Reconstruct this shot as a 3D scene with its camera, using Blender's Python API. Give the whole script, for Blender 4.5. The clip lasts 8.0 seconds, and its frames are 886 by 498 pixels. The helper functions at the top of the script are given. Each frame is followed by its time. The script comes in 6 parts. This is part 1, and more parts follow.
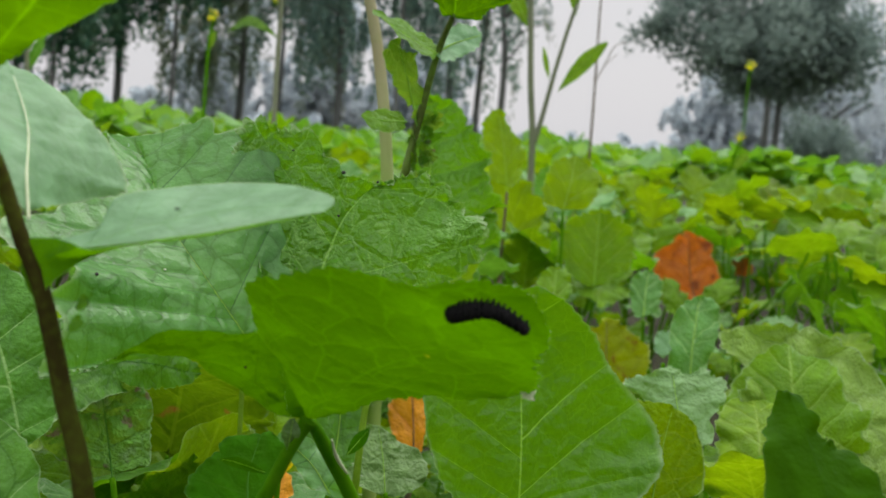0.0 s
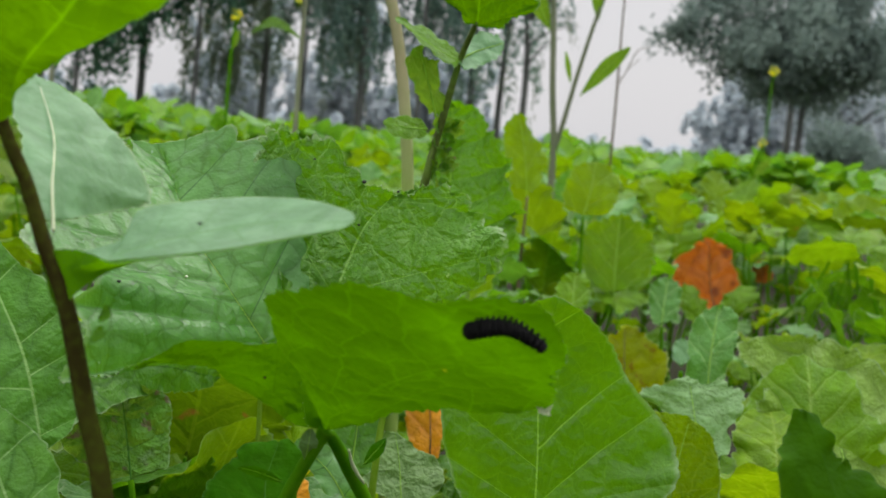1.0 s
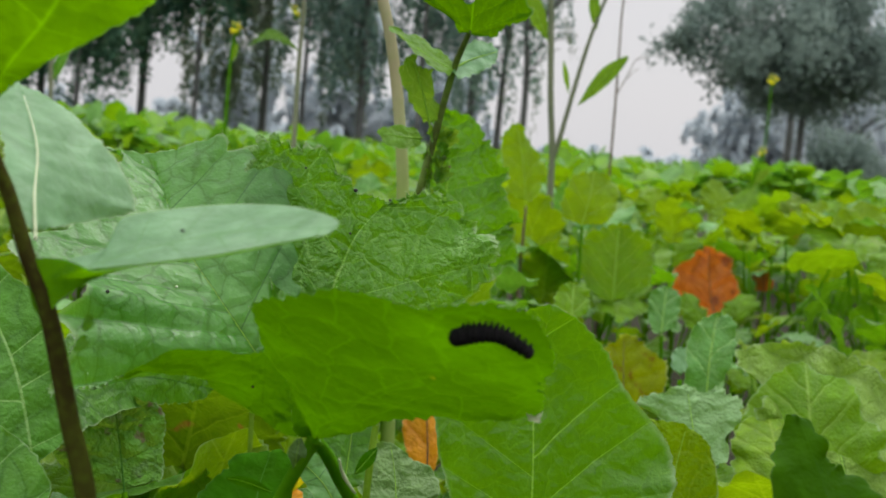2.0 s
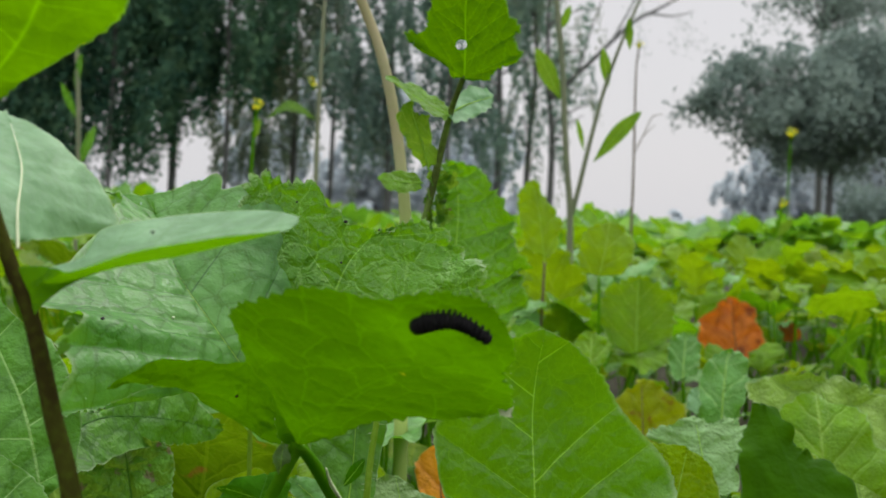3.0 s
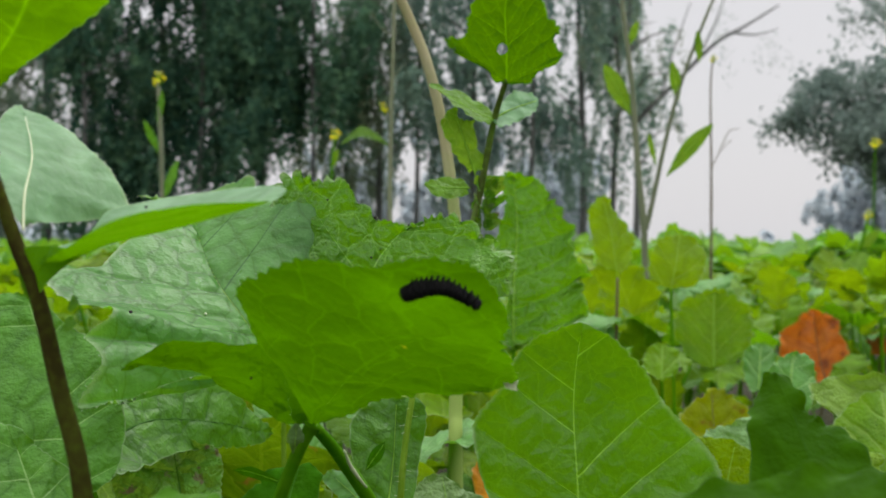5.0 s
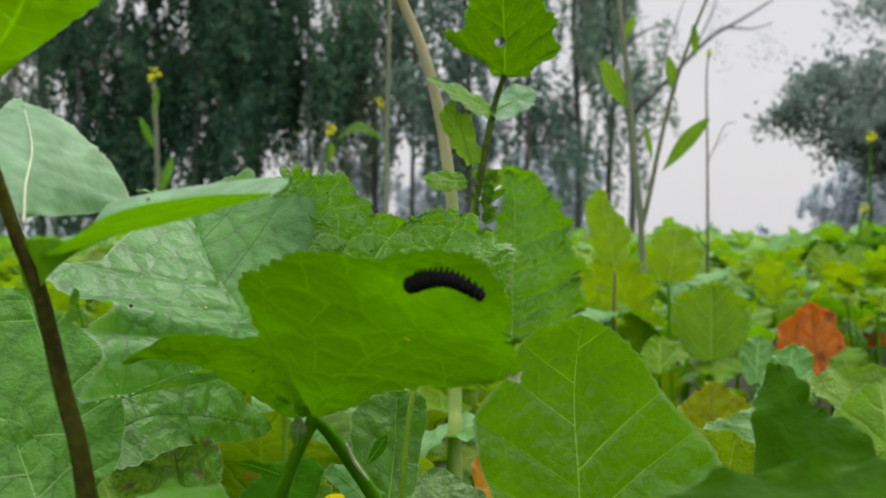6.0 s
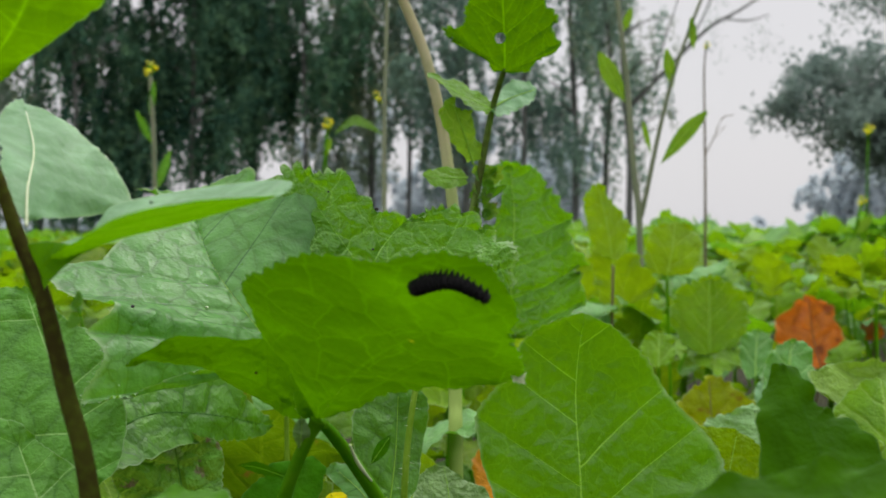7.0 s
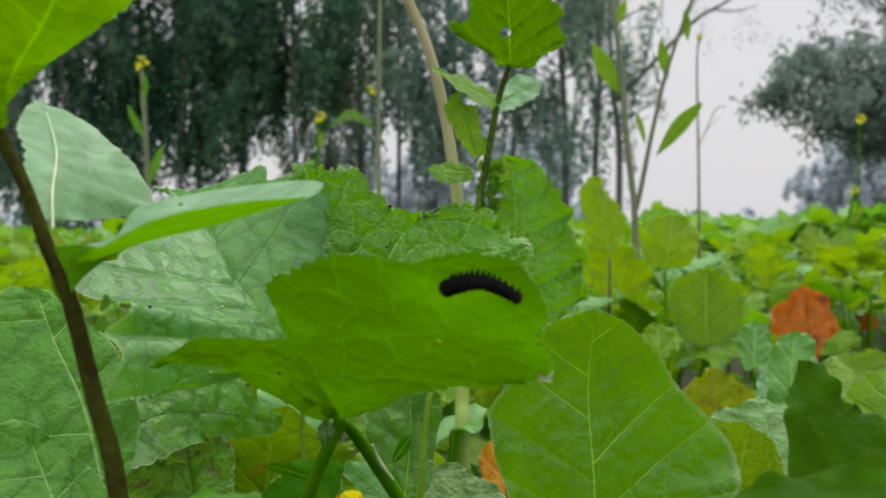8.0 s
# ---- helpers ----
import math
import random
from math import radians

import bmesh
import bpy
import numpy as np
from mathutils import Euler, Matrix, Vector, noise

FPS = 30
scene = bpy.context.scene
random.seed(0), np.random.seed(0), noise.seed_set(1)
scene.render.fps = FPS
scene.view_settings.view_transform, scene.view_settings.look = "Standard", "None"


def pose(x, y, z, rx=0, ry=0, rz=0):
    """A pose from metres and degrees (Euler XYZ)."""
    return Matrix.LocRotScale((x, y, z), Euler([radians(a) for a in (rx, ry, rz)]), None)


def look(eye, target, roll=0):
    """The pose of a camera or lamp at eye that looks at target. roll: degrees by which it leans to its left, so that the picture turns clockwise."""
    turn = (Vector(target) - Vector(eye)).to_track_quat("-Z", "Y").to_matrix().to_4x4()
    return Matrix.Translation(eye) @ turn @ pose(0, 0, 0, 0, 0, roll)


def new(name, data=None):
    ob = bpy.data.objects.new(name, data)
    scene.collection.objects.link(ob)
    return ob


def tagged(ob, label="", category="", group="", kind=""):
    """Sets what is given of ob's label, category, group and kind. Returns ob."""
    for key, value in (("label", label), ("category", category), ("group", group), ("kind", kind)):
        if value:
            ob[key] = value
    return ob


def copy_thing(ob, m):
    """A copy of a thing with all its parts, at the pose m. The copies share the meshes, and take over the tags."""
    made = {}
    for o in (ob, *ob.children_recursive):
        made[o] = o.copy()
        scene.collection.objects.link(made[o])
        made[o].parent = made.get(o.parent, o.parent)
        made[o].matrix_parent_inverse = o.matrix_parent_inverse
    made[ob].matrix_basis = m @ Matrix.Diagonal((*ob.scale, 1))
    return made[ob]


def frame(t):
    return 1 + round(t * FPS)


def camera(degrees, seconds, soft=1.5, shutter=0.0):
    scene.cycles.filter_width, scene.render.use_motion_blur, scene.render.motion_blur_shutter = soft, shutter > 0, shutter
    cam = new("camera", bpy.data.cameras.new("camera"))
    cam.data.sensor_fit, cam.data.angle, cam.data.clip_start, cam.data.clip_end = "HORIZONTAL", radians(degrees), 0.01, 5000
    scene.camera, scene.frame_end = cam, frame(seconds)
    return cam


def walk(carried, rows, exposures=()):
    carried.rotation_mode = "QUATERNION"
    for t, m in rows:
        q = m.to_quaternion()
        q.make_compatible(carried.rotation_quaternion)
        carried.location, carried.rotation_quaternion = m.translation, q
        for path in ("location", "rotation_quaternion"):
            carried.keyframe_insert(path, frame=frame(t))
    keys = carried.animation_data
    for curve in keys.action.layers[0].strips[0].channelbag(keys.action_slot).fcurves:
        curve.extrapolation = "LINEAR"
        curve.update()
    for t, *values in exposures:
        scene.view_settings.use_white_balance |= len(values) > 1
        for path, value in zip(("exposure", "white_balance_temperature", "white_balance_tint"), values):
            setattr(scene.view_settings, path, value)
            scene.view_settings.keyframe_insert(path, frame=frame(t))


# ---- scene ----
cam = camera(39.7, 8.0, soft=1.6)
cam.data.dof.use_dof = True
cam.data.dof.focus_distance = 0.43
cam.data.dof.aperture_fstop = 27.0
PATH = [
    (0, (-0.0164, -0.0451, 0.4047), (0.0927, 1.9442, 0.2284), 4.15),
    (0.5, (-0.0151, -0.0475, 0.4067), (0.0821, 1.9437, 0.2475), 4.61),
    (1, (-0.0166, -0.0469, 0.4081), (0.0605, 1.9437, 0.2306), 4.88),
    (1.2, (-0.0151, -0.0478, 0.4080), (0.0599, 1.9419, 0.2191), 4.68),
    (2.3, (-0.0117, -0.0444, 0.4057), (0.0597, 1.9507, 0.2845), 4.19),
    (2.5, (-0.0083, -0.0493, 0.4018), (0.0459, 1.9480, 0.3140), 3.46),
    (3, (0.0026, -0.0592, 0.3925), (0.0174, 1.9403, 0.3472), 2.06),
    (3.5, (0.0075, -0.0606, 0.3811), (-0.0218, 1.9382, 0.3207), 0.92),
    (4, (0.0149, -0.0569, 0.3818), (-0.0478, 1.9412, 0.3204), 1.23),
    (4.5, (0.0221, -0.0610, 0.3794), (-0.0910, 1.9356, 0.3491), 0.32),
    (4.7, (0.0240, -0.0620, 0.3800), (-0.1058, 1.9338, 0.3806), 0.36),
    (6, (0.0222, -0.0608, 0.3790), (-0.1002, 1.9355, 0.3714), 0.11),
    (6.5, (0.0209, -0.0609, 0.3799), (-0.0973, 1.9356, 0.3676), 0.04),
    (7, (0.0205, -0.0599, 0.3811), (-0.0970, 1.9366, 0.3612), -0.04),
    (7.5, (0.0137, -0.0565, 0.3843), (-0.0956, 1.9404, 0.3619), -0.96),
    (8, (0.0119, -0.0590, 0.3827), (-0.0892, 1.9382, 0.3507), -0.46),
]
walk(cam, [(t, look(eye, target, roll)) for t, eye, target, roll in PATH], [(0, 0.11), (8, 0.13)])

# ---- daylight: a bright overcast sky over mist ----
world = bpy.data.worlds.new("overcast")
scene.world = world
world.use_nodes = True
wn, wl = world.node_tree.nodes, world.node_tree.links
sky = wn.new("ShaderNodeTexSky")
sky.sky_type, sky.sun_disc = "NISHITA", False
sky.sun_elevation, sky.sun_rotation = radians(48), radians(30)
sky.dust_density, sky.air_density = 4.0, 1.0
back = wn["Background"]
back.inputs["Strength"].default_value = 0.1
# a closed cloud cover is about three times as bright overhead as at the horizon
where = wn.new("ShaderNodeTexCoord")
split = wn.new("ShaderNodeSeparateXYZ")
rise = wn.new("ShaderNodeMapRange")
for key, value in (("From Min", 0.2), ("From Max", 1.0), ("To Min", 0.0), ("To Max", 1.0)):
    rise.inputs[key].default_value = value
cover = wn.new("ShaderNodeMix")
cover.data_type = "RGBA"
cover.inputs["A"].default_value = (6.8, 6.75, 7.0, 1)
cover.inputs["B"].default_value = (26.3, 26.3, 26.1, 1)
wl.new(where.outputs["Generated"], split.inputs[0])
wl.new(split.outputs["Z"], rise.inputs["Value"])
wl.new(rise.outputs[0], cover.inputs["Factor"])
cloud = wn.new("ShaderNodeMix")
cloud.data_type = "RGBA"
cloud.inputs["Factor"].default_value = 0.92
wl.new(sky.outputs["Color"], cloud.inputs["A"])
wl.new(cover.outputs["Result"], cloud.inputs["B"])
wl.new(cloud.outputs["Result"], back.inputs["Color"])
sun_data = bpy.data.lights.new("sun", "SUN")
sun_data.energy, sun_data.angle, sun_data.color = 1.2, radians(30), (1.0, 0.97, 0.92)
sun = new("sun", sun_data)
sun.matrix_world = look((1.5, 2.0, 4.0), (0, 0, 0))

rng = random.Random(7)


# ---- materials ----
class Nodes:
    """Shortcuts for building a node material."""

    def __init__(self, name):
        self.mat = bpy.data.materials.new(name)
        self.mat.use_nodes = True
        self.tree = self.mat.node_tree
        self.tree.nodes.clear()

    def add(self, kind, **sockets):
        node = self.tree.nodes.new(kind)
        for key, value in sockets.items():
            self.put(node.inputs[key.replace("_", " ")], value)
        return node

    def put(self, socket, value):
        if isinstance(value, bpy.types.NodeSocket):
            self.tree.links.new(value, socket)
        else:
            socket.default_value = value

    def math(self, op, a, b=0.0, c=0.0):
        node = self.tree.nodes.new("ShaderNodeMath")
        node.operation = op
        for socket, value in zip(node.inputs, (a, b, c)):
            self.put(socket, value)
        return node.outputs[0]

    def step(self, value, low, high, to0=0.0, to1=1.0):
        node = self.tree.nodes.new("ShaderNodeMapRange")
        node.interpolation_type = "SMOOTHSTEP"
        for key, v in zip(("Value", "From Min", "From Max", "To Min", "To Max"), (value, low, high, to0, to1)):
            self.put(node.inputs[key], v)
        return node.outputs[0]

    def mix(self, fac, a, b):
        node = self.tree.nodes.new("ShaderNodeMix")
        node.data_type = "RGBA"
        self.put(node.inputs["Factor"], fac)
        self.put(node.inputs["A"], (*a, 1) if isinstance(a, tuple) else a)
        self.put(node.inputs["B"], (*b, 1) if isinstance(b, tuple) else b)
        return node.outputs["Result"]

    def noise(self, where, scale, detail=3.0):
        return self.add("ShaderNodeTexNoise", Vector=where, Scale=scale, Detail=detail).outputs["Fac"]

    def out(self, shader):
        o = self.tree.nodes.new("ShaderNodeOutputMaterial")
        self.tree.links.new(shader, o.inputs["Surface"])
        return self.mat


def leaf_material(name, deep, light, vein, pitch=0.026, glow=0.4, through_tint=(0.30, 0.50, 0.03), rough=0.42, relief=0.4, spots=(), cell=75.0, shine=0.3, net=0.6, ribs_on=0.0, line=1.0, pebble=0.16, vary=0.75, crease_shade=0.42, edge=0.55, marks=(), rib=None, rib_through=0.75):
    """A green blade: midrib, slanting side veins, a net of small veins with quilted cells, shade painted in their
    creases, two scales of tint.
    """
    n = Nodes(name)
    at = n.tree.nodes.new("ShaderNodeAttribute")
    at.attribute_name = "leafco"
    sep = n.add("ShaderNodeSeparateXYZ", Vector=at.outputs["Vector"])
    s, v, rimward = sep.outputs[0], sep.outputs[1], sep.outputs[2]
    where = n.tree.nodes.new("ShaderNodeTexCoord").outputs["Object"]
    warp = n.math("SUBTRACT", n.noise(where, 55.0), 0.5)
    av = n.math("ABSOLUTE", v)
    slant = n.math("SUBTRACT", s, n.math("MULTIPLY", av, 0.72))
    slant = n.math("ADD", slant, n.math("MULTIPLY", warp, 0.010))
    q = n.math("ADD", n.math("DIVIDE", slant, pitch), n.math("MULTIPLY", n.math("SIGN", v), 0.22))
    near = n.math("MULTIPLY", n.math("ABSOLUTE", n.math("SUBTRACT", n.math("FRACT", q), 0.5)), pitch)
    width = n.step(av, 0.0, 0.045, 0.0013, 0.0006)
    side = n.math("SUBTRACT", 1.0, n.step(n.math("DIVIDE", near, width), 0.25, 1.0))
    mid = n.math("SUBTRACT", 1.0, n.step(av, 0.0006, 0.0015))
    bent = n.add("ShaderNodeVectorMath")
    bent.operation = "ADD"
    cloudy = n.add("ShaderNodeTexNoise", Vector=where, Scale=70.0, Detail=2.0)
    scaled = n.add("ShaderNodeVectorMath")
    scaled.operation = "SCALE"
    n.put(scaled.inputs[0], cloudy.outputs["Color"])
    scaled.inputs["Scale"].default_value = 0.009
    n.put(bent.inputs[0], where)
    n.put(bent.inputs[1], scaled.outputs[0])
    nets = []
    for scale in (cell, cell * 3.7):
        vor = n.add("ShaderNodeTexVoronoi", Vector=bent.outputs[0], Scale=scale)
        vor.feature = "DISTANCE_TO_EDGE"
        nets.append(vor.outputs["Distance"])
    mesh = n.math("SUBTRACT", 1.0, n.step(nets[0], 0.006 * line, 0.032 * line))
    fine = n.math("SUBTRACT", 1.0, n.step(nets[1], 0.0, 0.10))
    big = n.math("MULTIPLY", n.math("MAXIMUM", side, mid), ribs_on)
    lines = n.math("MAXIMUM", big, n.math("MULTIPLY", mesh, net))
    lines = n.math("MAXIMUM", lines, n.math("MULTIPLY", fine, 0.12))
    strip = n.tree.nodes.new("ShaderNodeAttribute")
    strip.attribute_name = "vein"
    ribbing = n.step(strip.outputs["Fac"], 0.25, 0.8)
    info = n.tree.nodes.new("ShaderNodeObjectInfo").outputs["Random"]
    patch = n.step(n.math("ADD", n.noise(where, 26.0, 4.0), n.math("MULTIPLY", n.math("SUBTRACT", info, 0.5), 0.25)), 0.3, 0.72)
    tint = n.mix(patch, deep, light)
    speck = n.step(n.noise(where, 420.0, 2.0), 0.35, 0.7)
    tint = n.mix(n.math("MULTIPLY", speck, 0.22), tint, tuple(1.5 * c for c in light))
    gtint = n.mix(patch, tuple(vary * c for c in through_tint), through_tint)
    for low, high, scale, colour in spots:
        blot = n.step(n.noise(where, scale, 5.0), low, high)
        tint = n.mix(blot, tint, colour)
        gtint = n.mix(blot, gtint, tuple(1.6 * c for c in colour))
    for centre, radius, colour in marks:
        gap = n.add("ShaderNodeVectorMath")
        gap.operation = "DISTANCE"
        n.put(gap.inputs[0], bent.outputs[0])
        gap.inputs[1].default_value = tuple(c + 0.0045 for c in centre)
        blot = n.step(gap.outputs["Value"], radius * 0.3, radius, 0.85, 0.0)
        tint, gtint = n.mix(blot, tint, colour), n.mix(blot, gtint, tuple(1.4 * c for c in colour))
    tint = n.mix(n.math("MULTIPLY", lines, 0.8), tint, vein)
    gtint = n.mix(n.math("MULTIPLY", n.math("MAXIMUM", n.math("MULTIPLY", big, 0.75), n.math("MULTIPLY", mesh, 0.25)), net), gtint, tuple(1.3 * c for c in through_tint))
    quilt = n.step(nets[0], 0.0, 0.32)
    ribs = n.step(n.math("DIVIDE", near, 0.0045), 0.0, 1.0)
    height = n.math("ADD", quilt, n.math("MULTIPLY", ribs, 0.9 * ribs_on))
    height = n.math("ADD", height, n.math("MULTIPLY", n.noise(where, 520.0, 2.5), 0.9))
    height = n.math("ADD", height, n.math("MULTIPLY", n.step(nets[1], 0.0, 0.3), pebble))
    # recess shade painted into the tint, darkest along the cell edges
    shade = n.math("MULTIPLY", n.math("SUBTRACT", 1.0, quilt), crease_shade)
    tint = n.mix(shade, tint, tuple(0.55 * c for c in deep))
    tint = n.mix(n.math("MULTIPLY", lines, 0.6), tint, vein)
    tint = n.mix(n.math("MULTIPLY", ribbing, 0.85), tint, rib or vein)
    gtint = n.mix(n.math("MULTIPLY", ribbing, 0.7), gtint, tuple(1.35 * c for c in through_tint) if rib else tuple(rib_through * c for c in through_tint))
    tint = n.mix(n.step(rimward, 0.955, 1.0, 0.0, edge), tint, (0.34, 0.46, 0.24))
    bump = n.add("ShaderNodeBump", Height=height, Strength=relief, Distance=0.0030)
    gloss = n.step(n.noise(where, 150.0), 0.2, 0.8, rough - 0.08, rough + 0.14)
    top = n.add("ShaderNodeBsdfPrincipled", Base_Color=tint, Roughness=gloss, Normal=bump.outputs[0])
    top.inputs["Specular IOR Level"].default_value = shine
    under = n.add("ShaderNodeBsdfTranslucent", Color=gtint, Normal=bump.outputs[0])
    both = n.add("ShaderNodeMixShader", Fac=glow)
    n.put(both.inputs[1], top.outputs[0])
    n.put(both.inputs[2], under.outputs[0])
    return n.out(both.outputs[0])


def plain_material(name, colours, scale, rough=0.6, relief=0.3, fine=8.0, metal=0.0, shine=0.4, glow=0.0, distance=0.001, foot=None):
    """A surface of two tints with a coarse and a fine pattern and a little relief; foot: another tint below some height."""
    n = Nodes(name)
    where = n.tree.nodes.new("ShaderNodeTexCoord").outputs["Object"]
    info = n.tree.nodes.new("ShaderNodeObjectInfo").outputs["Random"]
    a = n.step(n.math("ADD", n.noise(where, scale, 4.0), n.math("MULTIPLY", n.math("SUBTRACT", info, 0.5), 0.2)), 0.3, 0.7)
    b = n.noise(where, scale * fine, 3.0)
    tint = n.mix(a, colours[0], colours[1])
    tint = n.mix(n.math("MULTIPLY", n.step(b, 0.4, 0.75), 0.35), tint, colours[-1])
    if foot:
        height = n.add("ShaderNodeSeparateXYZ", Vector=where).outputs[2]
        tint = n.mix(n.step(height, foot[1], foot[2], 1.0, 0.0), tint, foot[0])
    bump = n.add("ShaderNodeBump", Height=b, Strength=relief, Distance=distance)
    p = n.add("ShaderNodeBsdfPrincipled", Base_Color=tint, Roughness=n.step(b, 0.2, 0.8, rough - 0.1, rough + 0.1), Normal=bump.outputs[0], Metallic=metal)
    p.inputs["Specular IOR Level"].default_value = shine
    if not glow:
        return n.out(p.outputs[0])
    t = n.add("ShaderNodeBsdfTranslucent", Color=tint)
    m = n.add("ShaderNodeMixShader", Fac=glow)
    n.put(m.inputs[1], p.outputs[0])
    n.put(m.inputs[2], t.outputs[0])
    return n.out(m.outputs[0])


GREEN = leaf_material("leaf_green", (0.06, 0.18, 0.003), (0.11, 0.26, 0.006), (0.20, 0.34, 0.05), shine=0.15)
WAXY = leaf_material("leaf_waxy", (0.058, 0.21, 0.026), (0.108, 0.29, 0.064), (0.024, 0.10, 0.010), glow=0.42, through_tint=(0.19, 0.48, 0.002), rough=0.34, shine=0.5, relief=0.22, net=0.75, spots=((0.72, 0.75, 330.0, (0.30, 0.45, 0.25)),), line=1.5, crease_shade=0.2, cell=90.0, pebble=0.05, rib_through=0.35)
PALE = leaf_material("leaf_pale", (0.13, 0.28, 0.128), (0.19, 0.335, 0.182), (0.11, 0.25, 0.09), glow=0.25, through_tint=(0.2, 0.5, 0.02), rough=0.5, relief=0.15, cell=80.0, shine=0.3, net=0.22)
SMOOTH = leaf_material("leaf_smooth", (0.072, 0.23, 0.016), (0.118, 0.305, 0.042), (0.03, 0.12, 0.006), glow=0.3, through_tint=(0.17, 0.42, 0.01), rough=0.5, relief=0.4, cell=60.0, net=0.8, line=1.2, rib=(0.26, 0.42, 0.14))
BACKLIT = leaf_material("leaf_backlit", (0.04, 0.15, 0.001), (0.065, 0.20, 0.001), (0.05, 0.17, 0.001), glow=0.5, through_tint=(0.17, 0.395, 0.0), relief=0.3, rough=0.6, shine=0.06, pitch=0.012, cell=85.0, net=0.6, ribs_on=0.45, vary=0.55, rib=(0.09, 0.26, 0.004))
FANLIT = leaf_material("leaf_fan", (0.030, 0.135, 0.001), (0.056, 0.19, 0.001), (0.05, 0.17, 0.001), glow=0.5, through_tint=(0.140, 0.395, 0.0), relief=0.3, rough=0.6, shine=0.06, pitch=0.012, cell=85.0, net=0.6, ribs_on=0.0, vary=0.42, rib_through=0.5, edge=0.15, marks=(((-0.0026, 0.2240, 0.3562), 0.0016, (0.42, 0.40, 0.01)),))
FRESH = leaf_material("leaf_fresh", (0.070, 0.215, 0.001), (0.113, 0.288, 0.003), (0.16, 0.36, 0.015), glow=0.36, relief=0.25, net=0.35, shine=0.42, through_tint=(0.18, 0.43, 0.0), line=0.9, pebble=0.0, rough=0.34, crease_shade=0.03, cell=85.0, rib=(0.30, 0.52, 0.08))
SHADY = leaf_material("leaf_shady", (0.050, 0.18, 0.004), (0.10, 0.27, 0.016), (0.020, 0.085, 0.003), glow=0.3, relief=0.3, shine=0.35, through_tint=(0.16, 0.40, 0.005), line=1.8, pebble=0.2, crease_shade=0.3)
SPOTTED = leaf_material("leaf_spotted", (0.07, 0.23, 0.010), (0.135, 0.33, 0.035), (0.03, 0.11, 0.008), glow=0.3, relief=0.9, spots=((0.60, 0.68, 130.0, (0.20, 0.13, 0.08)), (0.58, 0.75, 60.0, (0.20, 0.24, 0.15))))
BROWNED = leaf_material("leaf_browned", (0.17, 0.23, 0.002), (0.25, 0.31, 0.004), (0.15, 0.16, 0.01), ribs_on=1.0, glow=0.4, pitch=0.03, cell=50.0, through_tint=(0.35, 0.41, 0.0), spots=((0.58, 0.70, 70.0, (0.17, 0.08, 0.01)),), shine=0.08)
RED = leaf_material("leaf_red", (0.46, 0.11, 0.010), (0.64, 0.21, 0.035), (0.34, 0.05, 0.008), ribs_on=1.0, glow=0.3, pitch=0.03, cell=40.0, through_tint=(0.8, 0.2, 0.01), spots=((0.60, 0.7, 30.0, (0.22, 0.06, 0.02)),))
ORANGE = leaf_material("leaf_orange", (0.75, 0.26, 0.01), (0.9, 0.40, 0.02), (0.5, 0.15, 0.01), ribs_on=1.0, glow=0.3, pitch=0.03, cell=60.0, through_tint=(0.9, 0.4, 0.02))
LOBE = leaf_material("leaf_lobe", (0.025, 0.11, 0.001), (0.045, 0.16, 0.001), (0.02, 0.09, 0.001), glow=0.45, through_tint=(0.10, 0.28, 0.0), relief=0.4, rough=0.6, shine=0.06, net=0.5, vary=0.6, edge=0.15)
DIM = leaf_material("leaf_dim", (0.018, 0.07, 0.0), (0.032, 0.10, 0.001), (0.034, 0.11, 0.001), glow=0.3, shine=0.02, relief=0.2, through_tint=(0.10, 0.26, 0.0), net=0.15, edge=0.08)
RAGGED = leaf_material("leaf_ragged", (0.060, 0.20, 0.003), (0.115, 0.30, 0.020), (0.20, 0.40, 0.07), glow=0.42, relief=0.7, shine=0.45, rough=0.34, net=0.5, line=1.1, pebble=0.15, cell=95.0, crease_shade=0.15, through_tint=(0.19, 0.46, 0.0), spots=((0.70, 0.74, 260.0, (0.26, 0.42, 0.10)),), rib=(0.26, 0.46, 0.10))
SOFT = leaf_material("leaf_soft", (0.085, 0.24, 0.015), (0.12, 0.30, 0.035), (0.10, 0.26, 0.02), glow=0.3, relief=0.1, shine=0.1, net=0.0, crease_shade=0.0, through_tint=(0.17, 0.40, 0.0))
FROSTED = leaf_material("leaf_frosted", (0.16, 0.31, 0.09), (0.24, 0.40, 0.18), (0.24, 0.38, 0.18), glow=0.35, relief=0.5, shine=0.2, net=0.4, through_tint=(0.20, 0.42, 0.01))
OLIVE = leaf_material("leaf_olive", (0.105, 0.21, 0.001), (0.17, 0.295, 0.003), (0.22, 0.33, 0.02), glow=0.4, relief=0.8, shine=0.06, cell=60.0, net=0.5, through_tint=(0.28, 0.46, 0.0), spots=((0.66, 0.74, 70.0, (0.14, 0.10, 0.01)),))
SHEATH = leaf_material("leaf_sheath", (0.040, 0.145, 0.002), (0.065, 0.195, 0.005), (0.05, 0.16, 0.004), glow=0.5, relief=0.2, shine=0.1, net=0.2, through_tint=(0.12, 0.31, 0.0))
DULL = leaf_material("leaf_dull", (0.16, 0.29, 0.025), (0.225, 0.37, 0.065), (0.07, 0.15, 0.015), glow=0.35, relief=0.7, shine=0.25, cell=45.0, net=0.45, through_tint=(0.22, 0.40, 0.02))
